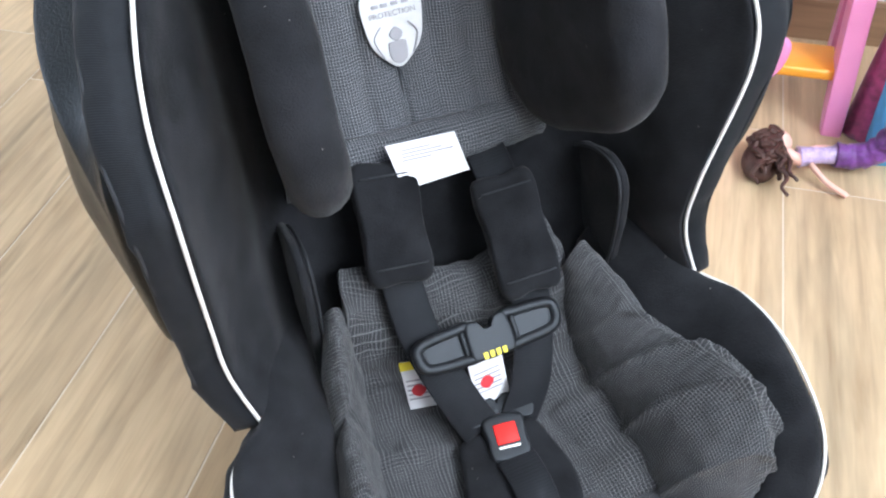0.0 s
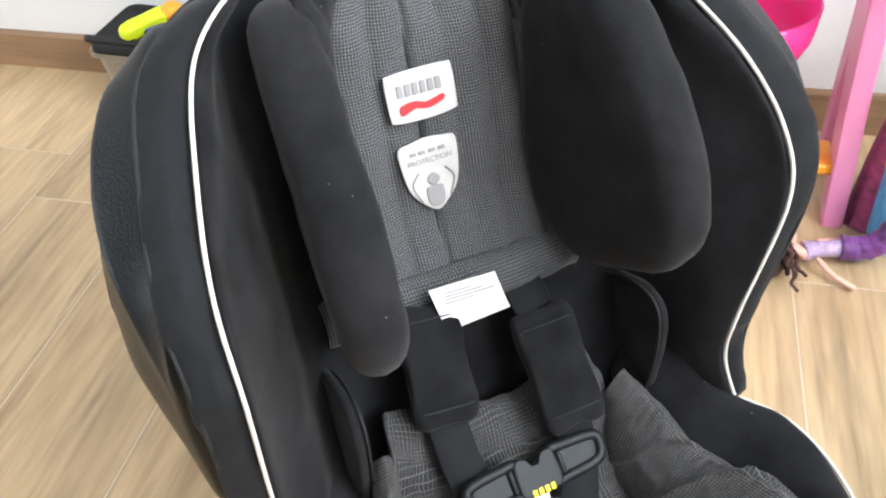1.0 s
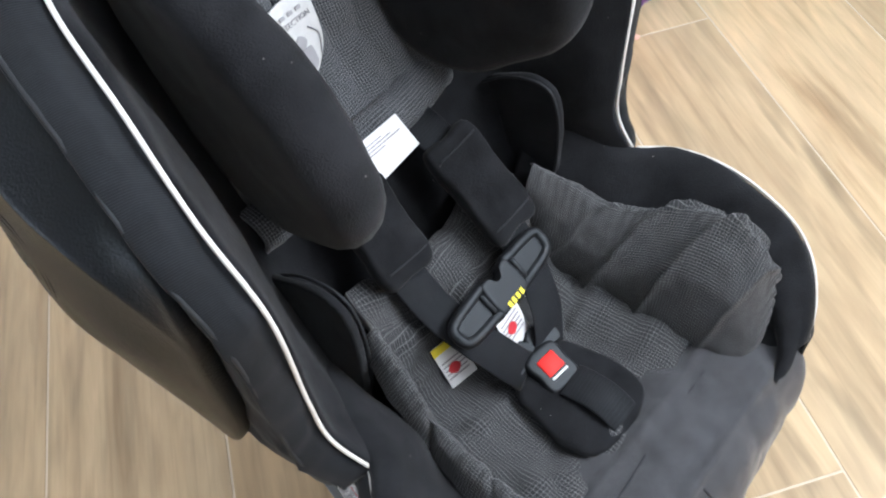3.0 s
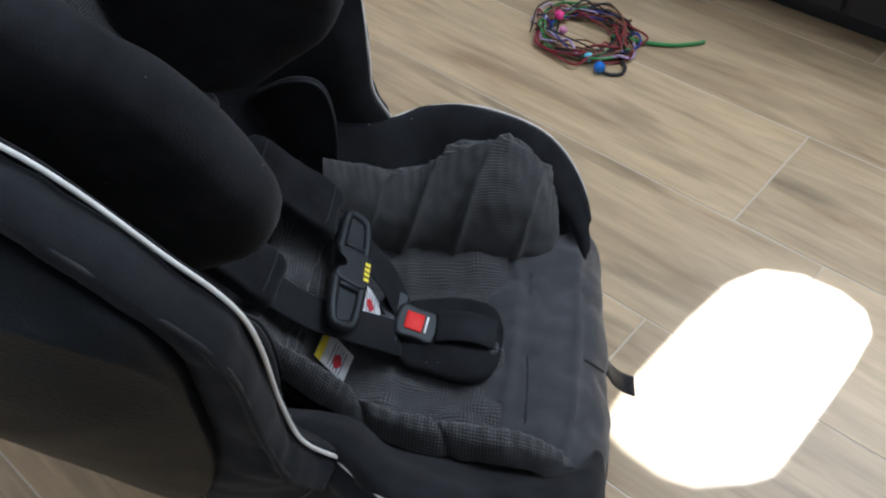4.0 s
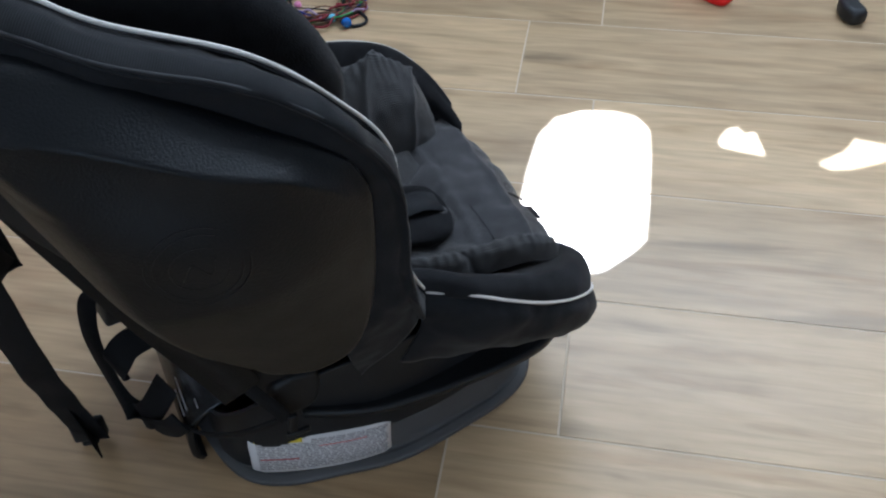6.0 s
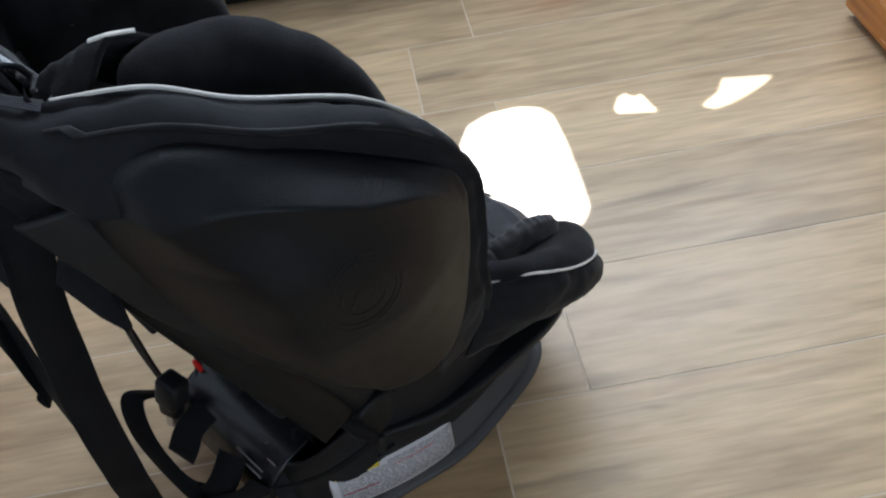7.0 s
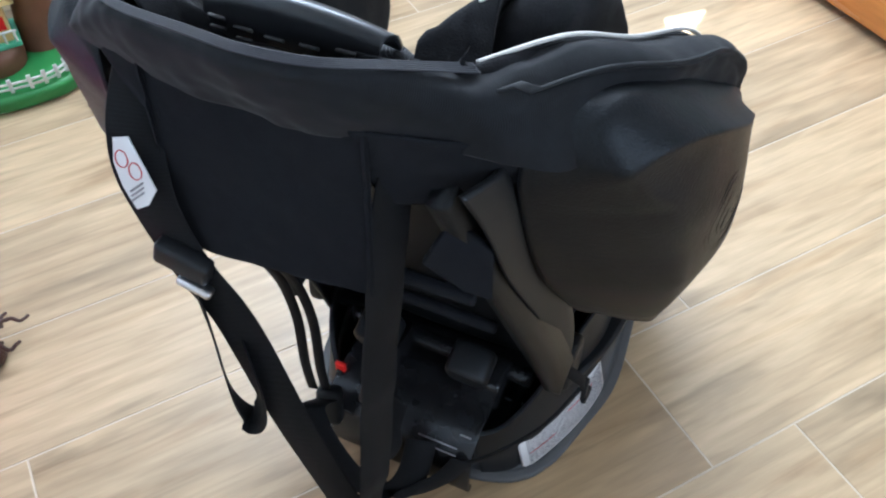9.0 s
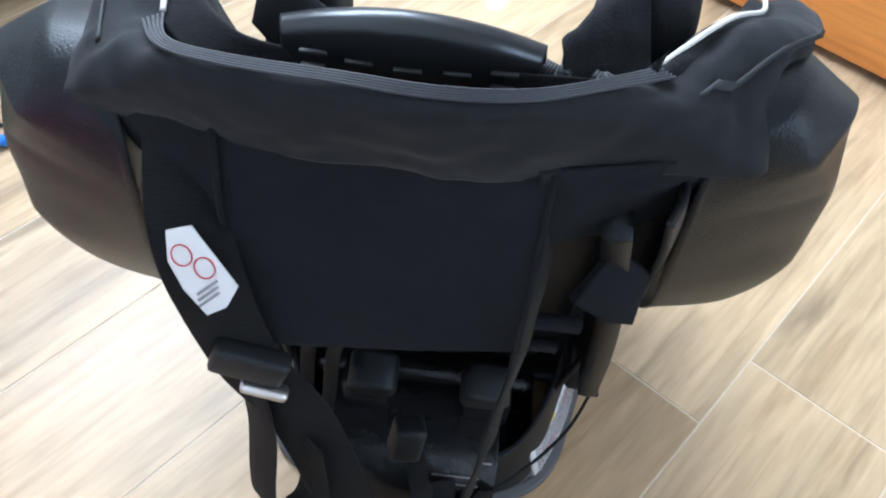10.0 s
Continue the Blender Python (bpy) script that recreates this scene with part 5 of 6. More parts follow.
for x in (0.070, 0.090):
    part("thin_strap", ribbon([(x - 0.02, 0.33, 0.48), (x - 0.005, 0.30, 0.41), (x + 0.006, 0.27, 0.337), (x + 0.012, 0.255, 0.26), (x + 0.02, 0.25, 0.17), (x + 0.022, 0.245, 0.11)], 0.012, 0.002, (1, 0.2, 0), 40), TETHER, seat)
con = part("anchor_connector", block(0.030, 0.020, 0.05, 0.006, frame_on((0.085, 0.258, 0.075), (1, 0.3, 0), (0, 1, 0.3))), PLASTIC, seat, "black anchor connector with a metal jaw")
part("connector_jaw", block(0.012, 0.012, 0.03, 0.002, frame_on((0.092, 0.262, 0.05), (1, 0.3, 0), (0, 1, 0.3))), STEEL, con)
part("anchor_strap", ribbon([(0.085, 0.258, 0.12), (0.08, 0.29, 0.15), (0.055, 0.305, 0.11), (0.02, 0.30, 0.04), (-0.02, 0.285, 0.025), (-0.06, 0.262, 0.05), (-0.08, 0.245, 0.08)], 0.028, 0.002, (0.8, 0.5, 0.2), 60), TETHER, seat)
part("anchor_strap", ribbon([(0.0, 0.24, 0.15), (-0.005, 0.268, 0.148), (-0.010, 0.284, 0.135), (-0.002, 0.290, 0.115), (0.01, 0.284, 0.10)], 0.034, 0.002, (0.6, 0.3, 0.8), 40), TETHER, seat)
part("anchor_strap", ribbon([(-0.03, 0.245, 0.09), (-0.03, 0.268, 0.06), (-0.022, 0.282, 0.038), (-0.005, 0.290, 0.02)], 0.036, 0.002, (0.8, 0.2, 0.4), 40), TETHER, seat)
part("anchor_connector", block(0.03, 0.026, 0.04, 0.005, frame_on((0.012, 0.268, 0.185), (1, 0.2, 0.2), (0, 1, 0.3))), PLASTIC, seat)
part("hook_strap", ribbon([(-0.160, 0.172, 0.225), (-0.172, 0.160, 0.20), (-0.181, 0.146, 0.172), (-0.183, 0.142, 0.156)], 0.014, 0.002, (0, 1, 0), 24), TETHER, seat)
part("hook_strap", ribbon([(-0.181, 0.146, 0.158), (-0.155, 0.190, 0.125), (-0.110, 0.225, 0.085), (-0.07, 0.245, 0.06)], 0.008, 0.002, (0.3, 0.3, 1), 24), TETHER, seat)
part("plastic_hook", joined(block(0.006, 0.010, 0.034, 0.002, pose(-0.184, 0.140, 0.128, 8)), block(0.006, 0.026, 0.007, 0.002, pose(-0.186, 0.135, 0.128, 8))), PLASTIC, seat, "small black plastic hook")

# ---- bed ----
bed = thing("bed", pose(0, 0, 0), "low varnished pine bed with a side board and a grey-green blanket", "bed")
part("side_board", block(2.2, 0.028, 0.135, 0.006, pose(-0.39, -0.349, 0.018)), PINE, bed, "varnished orange pine board")
part("side_cap", block(2.2, 0.040, 0.012, 0.005, pose(-0.39, -0.353, 0.150)), PINE, bed)
part("end_board", block(0.028, 0.9, 0.135, 0.006, pose(0.696, -0.82, 0.018)), PINE, bed)
for x in (0.66, -1.44):
    for y in (-0.40, -1.24):
        part("foot", block(0.05, 0.05, 0.03, 0.004, pose(x, y, 0)), PINE, bed)
for x, y, s in ((0.20, -0.3345, 0.011), (-0.12, -0.3345, 0.008), (0.48, -0.3345, 0.006)):
    part("knot", pillow([(-s, 0), (0, s * 0.7), (s, 0), (0, -s * 0.7)], 0.001, 0.0004, 16, frame_on((x, y, 0.09), (1, 0, 0.3), (0, 0, 1)), rings=2), SKIRT, bed)
part("mattress", block(2.1, 0.86, 0.12, 0.03, pose(-0.39, -0.81, 0.06), 4), BLANKET, bed)
rows = [[(x, y + 0.012 * math.sin(x * 9), z + 0.010 * math.sin(x * 13 + y * 7)) for x in (0.66, 0.3, -0.1, -0.5, -0.9, -1.4)] for y, z in ((-0.372, 0.165), (-0.385, 0.20), (-0.45, 0.215), (-0.7, 0.215), (-1.2, 0.21))]
tagged(part("blanket", loft(rows, 90, 40, 0.014, 9, 0.006, seed=11), BLANKET), "rumpled grey-green blanket lying on the bed", "blanket")

# ---- storage bin by the wall ----
BIN = pose(-0.645, 1.545, 0, 0, 0, -3)
bin_ = thing("storage_bin", BIN, "cloudy clear plastic storage bin with a black lid", "storage bin")


def squared(levels, thick):
    bm = bmesh.new()
    rings = []
    for z, w, d in levels:
        ring = []
        for cx, cy, a0 in ((1, -1, -90), (1, 1, 0), (-1, 1, 90), (-1, -1, 180)):
            for k in range(5):
                a = radians(a0 + 22.5 * k)
                r = 0.02
                ring.append(bm.verts.new((cx * (w - r) + r * math.cos(a), cy * (d - r) + r * math.sin(a), z)))
        rings.append(ring)
    for a, b in zip(rings, rings[1:]):
        for k in range(20):
            bm.faces.new((a[k], a[(k + 1) % 20], b[(k + 1) % 20], b[k]))
    bm.faces.new(rings[0][::-1])
    if not thick:
        bm.faces.new(rings[-1])
    else:
        bmesh.ops.solidify(bm, geom=bm.faces[:], thickness=thick)
    return bm


part("tub", squared([(0.0, 0.150, 0.060), (0.006, 0.158, 0.066), (0.125, 0.172, 0.076), (0.130, 0.182, 0.083), (0.142, 0.183, 0.084)], 0.002), CLEAR, bin_, "cloudy clear tub with a rolled rim")
part("lid", squared([(0.134, 0.176, 0.078), (0.140, 0.178, 0.080), (0.158, 0.178, 0.080), (0.162, 0.174, 0.076), (0.156, 0.168, 0.070), (0.157, 0.08, 0.02)], 0), PLASTIC, bin_, "black lid with a raised edge")
part("lid_handle", tube([(-0.176, -0.076, 0.166), (0, -0.078, 0.167), (0.15, -0.077, 0.166)], 0.008, 20, 10), PLASTIC, bin_)
gun = thing("toy_blaster", pose(-0.715, 1.515, 0.159, 0, 0, 58), "lime and orange toy blaster lying on the bin lid", "toy")
part("barrel", pillow([(-0.05, -0.013), (-0.052, 0.012), (0.0, 0.018), (0.045, 0.020), (0.05, 0.0), (0.04, -0.014), (0, -0.012)], 0.026, 0.009, 40, pose(0, 0, 0.026, 12)), LIME, gun, "lime green barrel")
part("grip", pillow([(-0.012, 0.0), (0.014, 0.004), (0.02, -0.045), (-0.006, -0.048)], 0.02, 0.007, 30, pose(-0.005, -0.008, 0.014)), NAVY, gun, "dark blue grip")
part("drum", ball(0.022, pose(0.05, -0.006, 0.03)), ORANGE, gun, "orange drum")
ballt = thing("toy_ball", pose(-0.655, 1.545, 0.157), "small orange plastic ball lying on the bin lid", "ball")
part("shell", ball(0.026, pose(0, 0, 0.026)), ORANGE, ballt)
part("shell", turned([(0.0265, 0.024), (0.027, 0.026), (0.0265, 0.028)], 28), CREAM, ballt)

# ---- doll high chair ----
chair = thing("toy_high_chair", pose(0.36, 1.43, 0), "pink plastic doll high chair with an orange footrest", "toy chair")
LEG = [(-0.065, 0.0), (-0.035, -0.002), (-0.015, 0.06), (0.0, 0.20), (0.015, 0.40), (-0.03, 0.42), (-0.05, 0.40), (-0.055, 0.20)]
for sx in (-1, 1):
    m = frame_on((sx * 0.130, -0.012, 0.0), (0, 1, 0), (-sx * 0.06, 0, 1))
    part("side_frame", pillow(LEG, 0.030, 0.008, 60, m), PINK, chair, "pink upright side")
    back = [(0.01, 0.41), (0.05, 0.40), (0.10, 0.18), (0.135, 0.0), (0.105, -0.002), (0.07, 0.16)]
    part("side_frame", pillow(back, 0.014, 0.005, 50, m), PINK, chair, "pink upright side")
part("side_panel", pillow([(-0.045, -0.075), (-0.01, -0.07), (0.025, -0.035), (0.038, 0.0), (0.03, 0.022), (-0.01, 0.03), (-0.05, 0.02), (-0.06, -0.03)], 0.02, 0.008, 50, frame_on((0.002, -0.062, 0.128), (1, 0.1, 0), (0, 0.1, 1))), PINK, chair, "rounded pink side panel")
part("footrest", block(0.235, 0.075, 0.018, 0.005, pose(-0.005, -0.025, 0.088)), ORANGE, chair, "orange footrest")
part("seat", turned([(0.0, 0.222), (0.05, 0.226), (0.085, 0.245), (0.102, 0.285), (0.106, 0.33), (0.100, 0.33), (0.094, 0.29), (0.075, 0.252), (0.0, 0.238)], 40, pose(-0.062, -0.02, 0.02)), HOTPINK, chair, "glossy hot pink bucket seat")
part("backrest", pillow([(-0.08, 0), (-0.085, 0.10), (-0.05, 0.17), (0.05, 0.17), (0.085, 0.10), (0.08, 0)], 0.014, 0.006, 50, frame_on((-0.062, 0.085, 0.33), (1, 0, 0), (0, 0.15, 1))), HOTPINK, chair)
part("tray", pillow([(-0.10, -0.04), (0.10, -0.04), (0.115, 0.02), (0.06, 0.05), (-0.06, 0.05), (-0.115, 0.02)], 0.016, 0.007, 60, pose(-0.0, -0.09, 0.42)), PINK, chair)

# ---- doll ----
bm = joined(
    ball(0.020, pose(0.404, 1.272, 0.036), 20, (1, 0.9, 0.95)),
    tube([(0.415, 1.258, 0.032), (0.435, 1.252, 0.026), (0.455, 1.262, 0.025)], 0.009, 16, 10),
    tube([(0.452, 1.245, 0.026), (0.475, 1.222, 0.016), (0.500, 1.208, 0.010), (0.505, 1.205, 0.008)], 0.0042, 20, 8),
    tube([(0.455, 1.282, 0.026), (0.48, 1.300, 0.018), (0.505, 1.305, 0.010)], 0.0042, 20, 8),
)
doll = tagged(part("doll", bm, SKIN), "plastic doll with brown hair and purple fishtail on the floor", "doll")
bpy.context.view_layer.update()


def into(ob, bm, mat):
    """Adds a further piece with its own colour to a thing of one mesh."""
    ob.data.materials.append(mat)
    k = len(ob.data.materials) - 1
    whole = bmesh.new()
    whole.from_mesh(ob.data)
    me = bpy.data.meshes.new("piece")
    bmesh.ops.recalc_face_normals(bm, faces=bm.faces)
    bm.to_mesh(me)
    bm.free()
    n = len(whole.faces)
    whole.from_mesh(me)
    whole.faces.ensure_lookup_table()
    for f in whole.faces[n:]:
        f.material_index, f.smooth = k, True
    whole.to_mesh(ob.data)
    whole.free()
    bpy.data.meshes.remove(me)


hair = []
rng = random.Random(8)
for k in range(28):
    s = Vector((0.392 + rng.uniform(-0.016, 0.012), 1.272 + rng.uniform(-0.022, 0.016), 0.036 + rng.uniform(-0.006, 0.014)))
    a = rng.uniform(3.3, 5.3)
    far = rng.uniform(0.03, 0.085)
    e = Vector((s.x + math.cos(a) * far * 0.55 + 0.012, s.y + math.sin(a) * far, 0.008 + rng.uniform(0, 0.022)))
    wide, turns, start = rng.uniform(0.004, 0.008), rng.uniform(1.5, 3.0), rng.uniform(0, 6)
    side = (e - s).cross(Vector((0, 0, 1))).normalized()
    pts = []
    for i in range(14):
        u = i / 13
        w = start + turns * 6.283 * u
        q = s.lerp(e, u) + side * math.cos(w) * wide + Vector((0, 0, abs(math.sin(w)) * wide + 0.006 * math.sin(u * 3)))
        pts.append(q)
    hair.append(tube(pts, rng.uniform(0.0045, 0.0070), 34, 7, taper=lambda u: 1 - 0.5 * u))
hair.append(ball(0.03, pose(0.383, 1.245, 0.016), 18, (0.9, 1.3, 0.75)))
into(doll, joined(*hair), HAIR)
into(doll, tube([(0.435, 1.258, 0.026), (0.455, 1.264, 0.027), (0.478, 1.272, 0.025), (0.495, 1.280, 0.024)], 0.0165, 24, 14, taper=lambda u: 1.0 - 0.25 * math.sin(u * 3.1)), LILAC)
tail = joined(tube([(0.488, 1.276, 0.025), (0.515, 1.277, 0.026), (0.540, 1.276, 0.042), (0.556, 1.274, 0.075), (0.563, 1.274, 0.110)], 0.019, 60, 18, taper=lambda u: 1.0 + 0.12 * math.sin(u * 40) * u), *[ribbon([(0.560, 1.272, 0.095), (0.563 + 0.3 * d, 1.268, 0.125), (0.565 + 0.8 * d, 1.262 - 0.2 * abs(d), 0.150), (0.567 + 1.2 * d, 1.262, 0.158 - 0.5 * abs(d))], 0.02, 0.002, (0.8, 0.5, 0.1), 20, 0.004) for d in (-0.03, -0.014, 0.004, 0.02, 0.034)])
bmesh.ops.recalc_face_normals(tail, faces=tail.faces[:])
for v in tail.verts:
    v.co += Vector((1, 1, 1)) * 0.0022 * noise.noise(v.co * 130)
into(doll, tail, PURPLE)

# second doll, in red, leaning on the toys
bm = joined(ball(0.021, pose(0.545, 1.405, 0.33)), tube([(0.546, 1.40, 0.31), (0.55, 1.392, 0.28), (0.555, 1.385, 0.24)], 0.011, 16, 10), tube([(0.56, 1.37, 0.27), (0.575, 1.345, 0.21), (0.578, 1.33, 0.15), (0.582, 1.322, 0.12)], 0.006, 20, 8))
doll2 = tagged(part("doll", bm, SKIN), "doll in a red and purple patterned gown standing among the toys", "doll")
SATIN = material("red_patterned_satin", (0.3, 0.045, 0.13), 0.45, spread=0.7, scale=70, sheen=0.3)
into(doll2, tube([(0.553, 1.388, 0.285), (0.552, 1.386, 0.22), (0.548, 1.385, 0.12), (0.545, 1.385, 0.02), (0.545, 1.385, 0.002)], 0.035, 40, 16, taper=lambda u: 0.5 + 0.7 * u), SATIN)

# ---- printed card box ----
box = thing("toy_box", pose(0.588, 1.345, 0, 0, 0, 8), "pink and blue printed card toy box with an open top", "box")
bm = block(0.095, 0.09, 0.135, 0.002)
PRINTPINK = material("printed_card_pink", (0.72, 0.10, 0.30), 0.45, spread=0.55, scale=26)
part("carton", bm, CARDBLUE, box, "blue printed lower half")
part("upper_panel", joined(block(0.0955, 0.0905, 0.165, 0.002, pose(0, 0, 0.1355))), PRINTPINK, box, "pink printed upper half")
part("colour_band", block(0.0965, 0.0915, 0.012, 0.001, pose(0, 0, 0.128, 0, -10)), YELLOW, box, "yellow diagonal stripe")
part("printed_oval", pillow([(-0.026, 0), (0, 0.022), (0.026, 0), (0, -0.022)], 0.002, 0.0008, 30, frame_on((0.004, -0.0462, 0.05), (1, 0, 0), (0, 0, 1)), rings=3), LILAC, box)
part("printed_oval", pillow([(-0.016, 0), (0, 0.010), (0.016, 0), (0, -0.010)], 0.002, 0.0008, 30, frame_on((0.01, -0.0472, 0.055), (1, 0, 0), (0, 0, 1)), rings=3), CREAM, box)
part("print_bar", block(0.04, 0.002, 0.008, 0.0005, pose(0.0, -0.0475, 0.018)), HOTPINK, box)
part("top_flap", block(0.094, 0.003, 0.06, 0.001, pose(0, -0.05, 0.29, 28)), PINK, box)
part("dark_slot", block(0.016, 0.002, 0.05, 0.0005, pose(-0.012, -0.0462, 0.262, 0, -24)), SHADOWY, box)

# ---- blue toy stand ----
SALMON = material("salmon_ribbon", (0.8, 0.22, 0.14), 0.6, spread=0.12, scale=80, sheen=0.2)
stand = thing("toy_stand", pose(0.666, 1.306, 0), "pale blue toy stand with a round foot and yellow crossbar", "toy")
part("leg", turned([(0.0, 0.0), (0.018, 0.001), (0.031, 0.012), (0.034, 0.03), (0.030, 0.046), (0.02, 0.06), (0.017, 0.075), (0.022, 0.10), (0.026, 0.14), (0.020, 0.18), (0.026, 0.22), (0.030, 0.30), (0.027, 0.42), (0.0, 0.43)], 28), BLUE, stand, "pale blue turned leg")
part("leg", turned([(0.0, 0.0), (0.018, 0.001), (0.031, 0.012), (0.034, 0.03), (0.030, 0.046), (0.02, 0.06), (0.017, 0.075), (0.022, 0.10), (0.026, 0.14), (0.020, 0.18), (0.026, 0.22), (0.030, 0.30), (0.027, 0.42), (0.0, 0.43)], 28, pose(0.30, 0.03, 0)), BLUE, stand, "pale blue turned leg")
part("crossbar", block(0.30, 0.022, 0.036, 0.006, pose(0.15, 0.015, 0.095, 0, 0, 5)), YELLOW, stand, "yellow crossbar")
part("tied_ribbon", joined(ribbon([(0.10, -0.008, 0.135), (0.102, -0.012, 0.11), (0.085, -0.02, 0.075), (0.05, -0.03, 0.05)], 0.02, 0.002, (1, 0.3, 0.4), 20), ribbon([(0.10, -0.008, 0.135), (0.106, -0.012, 0.10), (0.13, -0.02, 0.08), (0.17, -0.02, 0.07)], 0.018, 0.002, (0.3, 0.3, 1), 20)), SALMON, stand, "salmon ribbon tied to the crossbar")
part("top_rail", block(0.36, 0.05, 0.03, 0.008, pose(0.15, 0.015, 0.40, 0, 0, 5)), BLUE, stand)

# ---- tangle of cords with beads ----
DARKRED = material("dark_red_cord", (0.22, 0.02, 0.03), 0.7, spread=0.2)
cords = thing("cord_tangle", pose(0.845, 0.875, 0), "tangled heap of coloured cords and beads on the floor", "cords")
rng = random.Random(21)
for k, (mat, count) in enumerate(((DARKRED, 7), (GREEN, 4), (BROWN, 10), (LILAC, 2), (NAVY, 3), (SHADOWY, 8))):
    for j in range(count):
        a0 = rng.uniform(0, 6.3)
        turn = rng.uniform(2.2, 5.6)
        pts = []
        rx, ry = rng.uniform(0.035, 0.078), rng.uniform(0.05, 0.10)
        for i in range(9):
            a = a0 + turn * i / 8
            pts.append((rx * math.cos(a) + rng.uniform(-0.014, 0.014), ry * math.sin(a) + rng.uniform(-0.014, 0.014), 0.003 + rng.uniform(0, 0.014)))
        part("cord", tube(pts, rng.uniform(0.0012, 0.0022), 50, 6), mat, cords)
part("cord", tube([(0.02, -0.04, 0.006), (0.04, -0.09, 0.004), (0.06, -0.13, 0.004), (0.09, -0.16, 0.003), (0.10, -0.165, 0.003)], 0.0035, 40, 7), GREEN, cords, "loose green cord end")
part("cord", tube([(-0.05, -0.06, 0.004), (-0.062, -0.085, 0.003), (-0.05, -0.105, 0.003), (-0.03, -0.10, 0.003), (-0.01, -0.07, 0.006)], 0.003, 40, 7), SHADOWY, cords)
for x, y, z, r, mat in ((-0.063, -0.074, 0.010, 0.0095, material("blue_bead", (0.02, 0.16, 0.6), 0.2)), (-0.052, -0.045, 0.010, 0.008, BLUE), (0.01, 0.06, 0.012, 0.009, HOTPINK), (-0.02, 0.03, 0.012, 0.007, PINK)):
    part("bead", ball(r, pose(x, y, z)), mat, cords)

# ---- red shoes, small dark toy, dark cabinet ----
for k, (x, y, rz) in enumerate(((1.02, 0.232, 35), (0.965, 0.172, 60))):
    shoe = thing("child_shoe", pose(x, y, 0, 0, 0, rz), "small bright red child's shoe lying on the floor", "shoe", "pair of red shoes")
    sole = [(-0.06, 0.0), (-0.05, 0.022), (0.0, 0.020), (0.045, 0.026), (0.062, 0.0), (0.045, -0.024), (0.0, -0.018), (-0.05, -0.022)]
    part("sole", pillow(sole, 0.012, 0.004, 44, pose(0, 0, 0.006)), RED, shoe)
    part("upper", pillow([(a * 0.94, b * 0.9) for a, b in sole], 0.036, 0.016, 44, pose(0, 0, 0.026), 0.004, 0.002, 40), RED, shoe)
    part("opening", pillow([(-0.035, 0), (-0.015, 0.014), (0.01, 0), (-0.015, -0.014)], 0.004, 0.0015, 24, pose(-0.006, 0, 0.047)), SHADOWY, shoe)
toy = thing("toy_figure_base", pose(0.915, -0.085, 0, 0, 0, 20), "small dark plastic toy piece lying on the floor", "toy")
part("body", pillow([(-0.028, -0.012), (-0.03, 0.014), (0.0, 0.022), (0.03, 0.010), (0.024, -0.016), (0.0, -0.012)], 0.03, 0.010, 36, pose(0, 0, 0.015)), SHADOWY, toy)
part("cap", ball(0.012, pose(0.02, 0.0, 0.032), 14), BROWN, toy)
cab = thing("cabinet", pose(1.27, 0.55, 0), "low dark cabinet standing on the floor", "cabinet")
part("body", block(0.36, 0.60, 0.22, 0.005, pose(0, 0, 0.04)), SHADOWY, cab)
part("door", block(0.018, 0.29, 0.20, 0.003, pose(-0.189, -0.148, 0.05)), SHADOWY, cab)
part("door", block(0.018, 0.29, 0.20, 0.003, pose(-0.189, 0.148, 0.05)), SHADOWY, cab)
part("plinth", block(0.32, 0.56, 0.04, 0.002), SHADOWY, cab)

# ---- toy farm ----
farm = thing("toy_farm", pose(1.005, 1.06, 0), "green toy farm with white fence, brown trunk and yellow house", "toy farm")
basef = [(-0.075, 0.09), (-0.088, 0.0), (-0.07, -0.075), (0.02, -0.10), (0.13, -0.09), (0.16, 0.02), (0.13, 0.13), (0.0, 0.14)]
part("base", pillow(basef, 0.030, 0.010, 60, pose(0, 0, 0.015)), GREEN, farm, "green base")
fence = part("fence", joined(tube([(-0.06, 0.095, 0.048), (-0.074, 0.0, 0.048), (-0.055, -0.065, 0.048), (0.02, -0.085, 0.048)], 0.0024, 40, 6), tube([(-0.06, 0.095, 0.038), (-0.074, 0.0, 0.038), (-0.055, -0.065, 0.038), (0.02, -0.085, 0.038)], 0.0024, 40, 6)), WHITEPL, farm, "white picket fence")
for p in spline([(-0.06, 0.095, 0.03), (-0.074, 0.0, 0.03), (-0.055, -0.065, 0.03), (0.02, -0.085, 0.03)], 10):
    part("picket", block(0.004, 0.007, 0.028, 0.001, Matrix.Translation(p)), WHITEPL, fence)
part("trunk", turned([(0.05, 0.03), (0.04, 0.06), (0.032, 0.12), (0.034, 0.22), (0.044, 0.30), (0.0, 0.31)], 20, pose(0.075, -0.05, 0)), BROWN, farm, "brown tree trunk")
part("stump", turned([(0.05, 0.03), (0.052, 0.05), (0.046, 0.066), (0.0, 0.068)], 20, pose(0.03, 0.04, 0)), BROWN, farm)
house = part("house", joined(block(0.07, 0.075, 0.075, 0.002, pose(0.05, 0.035, 0.075))), CREAM, farm, "yellow house wall")
part("floor_edge", block(0.085, 0.095, 0.010, 0.003, pose(0.048, 0.035, 0.066)), MINT, house)
part("roof", pillow([(-0.06, 0), (0, 0.045), (0.06, 0)], 0.09, 0.003, m=frame_on((0.05, 0.035, 0.148), (0, 1, 0), (0, 0, 1)), rings=3, sharp=True), CREAM, house)
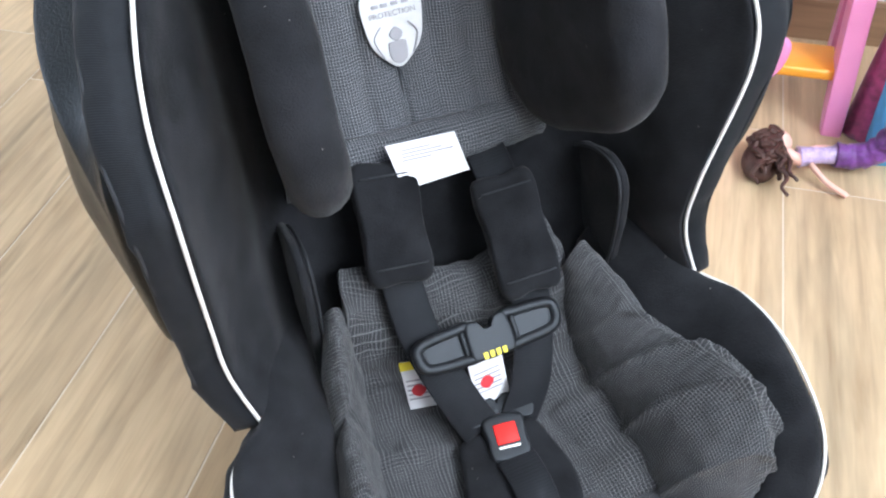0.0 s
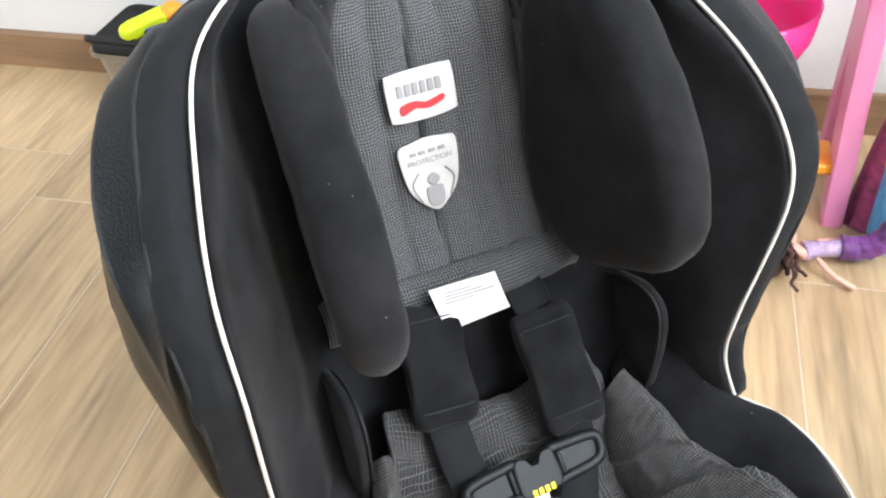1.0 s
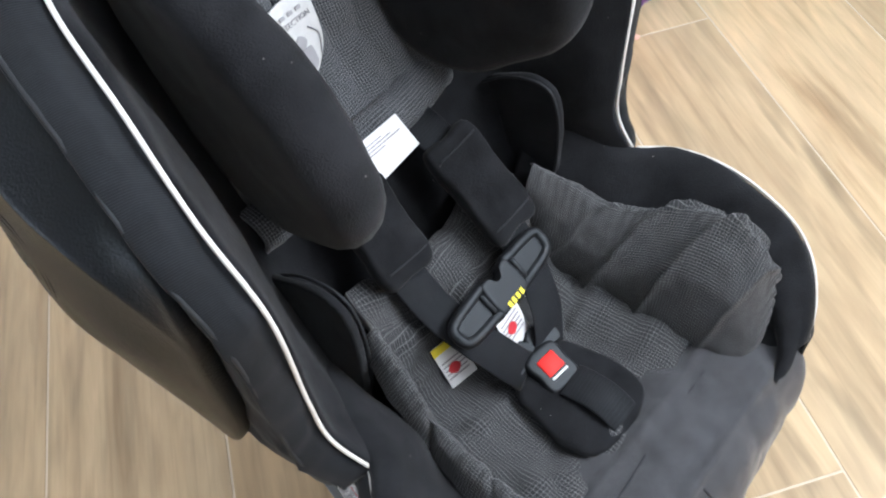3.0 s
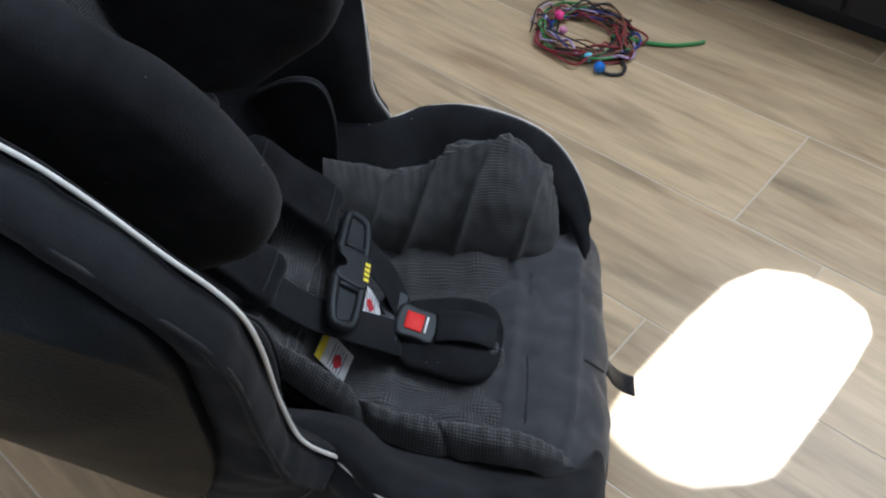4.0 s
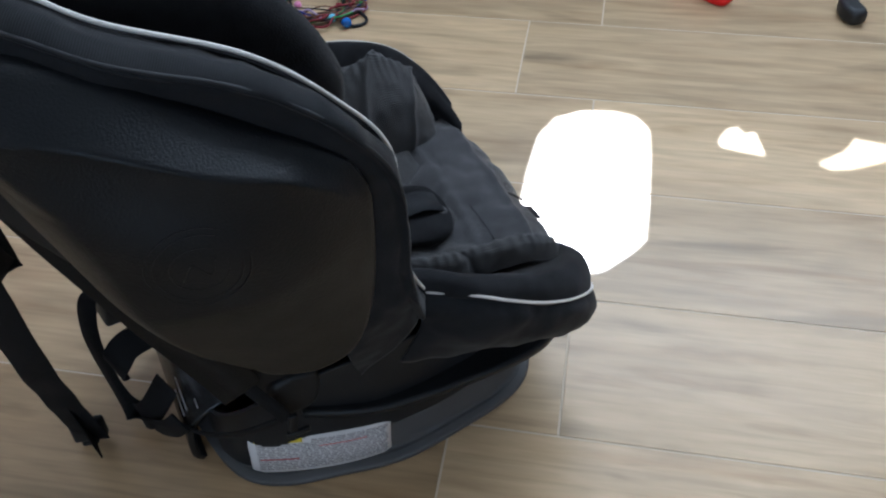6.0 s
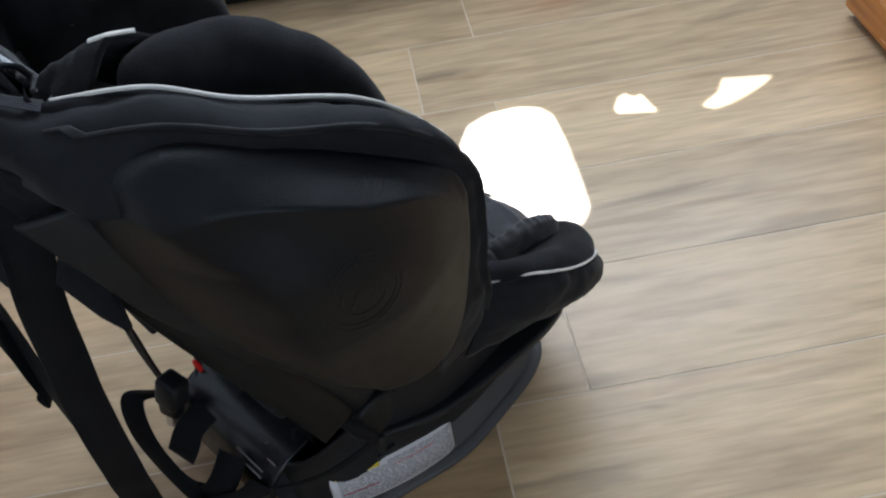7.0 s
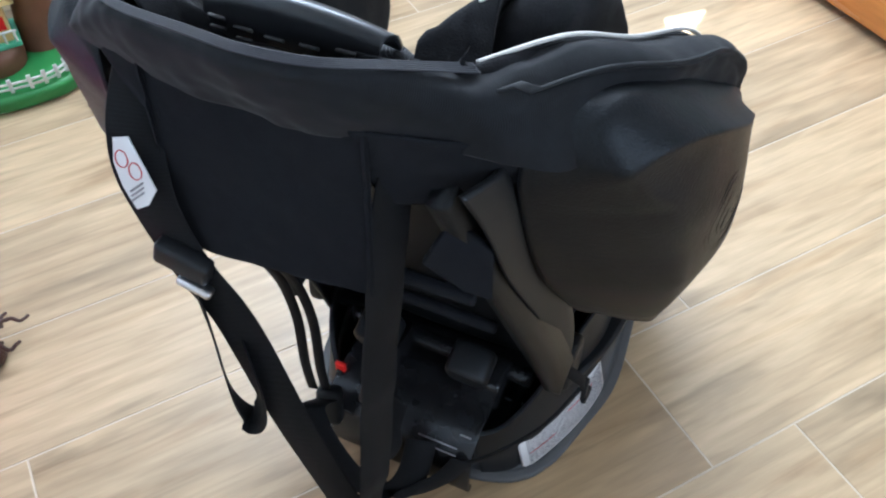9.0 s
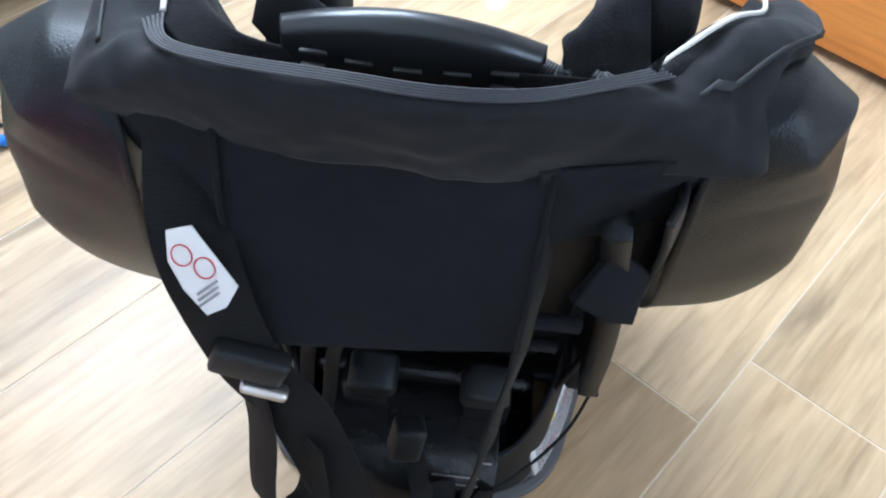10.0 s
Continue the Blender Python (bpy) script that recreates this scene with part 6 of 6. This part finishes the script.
for y, z in ((0.012, 0.10), (0.052, 0.112), (0.03, 0.135)):
    part("window", block(0.003, 0.020, 0.026, 0.001, pose(0.0142, y, z)), RED, house, "red shutter")
part("porch_rail", joined(*[block(0.004, 0.004, 0.022, 0.001, pose(0.008, y, 0.076)) for y in (-0.006, 0.012, 0.03, 0.048, 0.066, 0.08)], block(0.004, 0.094, 0.004, 0.001, pose(0.008, 0.036, 0.096))), WHITEPL, house, "white porch rail")
card = thing("play_mat_box", pose(1.37, 0.90, 0, 0, 0, 8), "cyan printed card box standing on the floor", "box")
part("carton", block(0.2, 0.30, 0.16, 0.003, pose(0, 0, 0.0)), CYAN, card)
part("base_strip", block(0.204, 0.304, 0.010, 0.002, pose(0, 0, 0)), CREAM, card)
part("printed_oval", pillow([(-0.04, 0), (0, 0.03), (0.04, 0), (0, -0.03)], 0.002, 0.0008, 30, frame_on((-0.1015, 0.04, 0.09), (0, -1, 0), (0, 0, 1)), rings=3), NAVY, card)

# ---- floor planks ----
plank_mesh = {}
for k in range(-20, 23):
    x0 = k * ROW
    if x0 < FLOOR_X[0] - ROW or x0 + ROW > FLOOR_X[1] + ROW:
        continue
    y0 = (0.474 if k % 2 == 1 else 0.345) - 5 * PLANK
    for j in range(9):
        a, b = max(y0 + j * PLANK, FLOOR_Y[0]), min(y0 + (j + 1) * PLANK, FLOOR_Y[1])
        x0, x1 = max(k * ROW, FLOOR_X[0]), min((k + 1) * ROW, FLOOR_X[1])
        if b - a < 0.02 or x1 - x0 < 0.02:
            continue
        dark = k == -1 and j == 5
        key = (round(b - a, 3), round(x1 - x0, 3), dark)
        if key not in plank_mesh:
            bm = bmesh.new()
            hx, hy = (x1 - x0 - JOINT) / 2, (b - a - JOINT) / 2
            rings = [[bm.verts.new((sx * (hx - i), sy * (hy - i), z)) for sx, sy in ((-1, -1), (1, -1), (1, 1), (-1, 1))] for i, z in ((0, -0.006), (0, -0.0003), (0.0005, 0.0))]
            for r, s in zip(rings, rings[1:]):
                for i in range(4):
                    bm.faces.new((r[i], r[(i + 1) % 4], s[(i + 1) % 4], s[i]))
            bm.faces.new(rings[-1])
            me = bpy.data.meshes.new("plank")
            bm.to_mesh(me)
            bm.free()
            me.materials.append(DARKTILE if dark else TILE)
            plank_mesh[key] = me
        ob = new("plank", plank_mesh[key])
        ob.parent = floor
        ob.matrix_basis = Matrix.Translation(((x0 + x1) / 2, (a + b) / 2, 0))
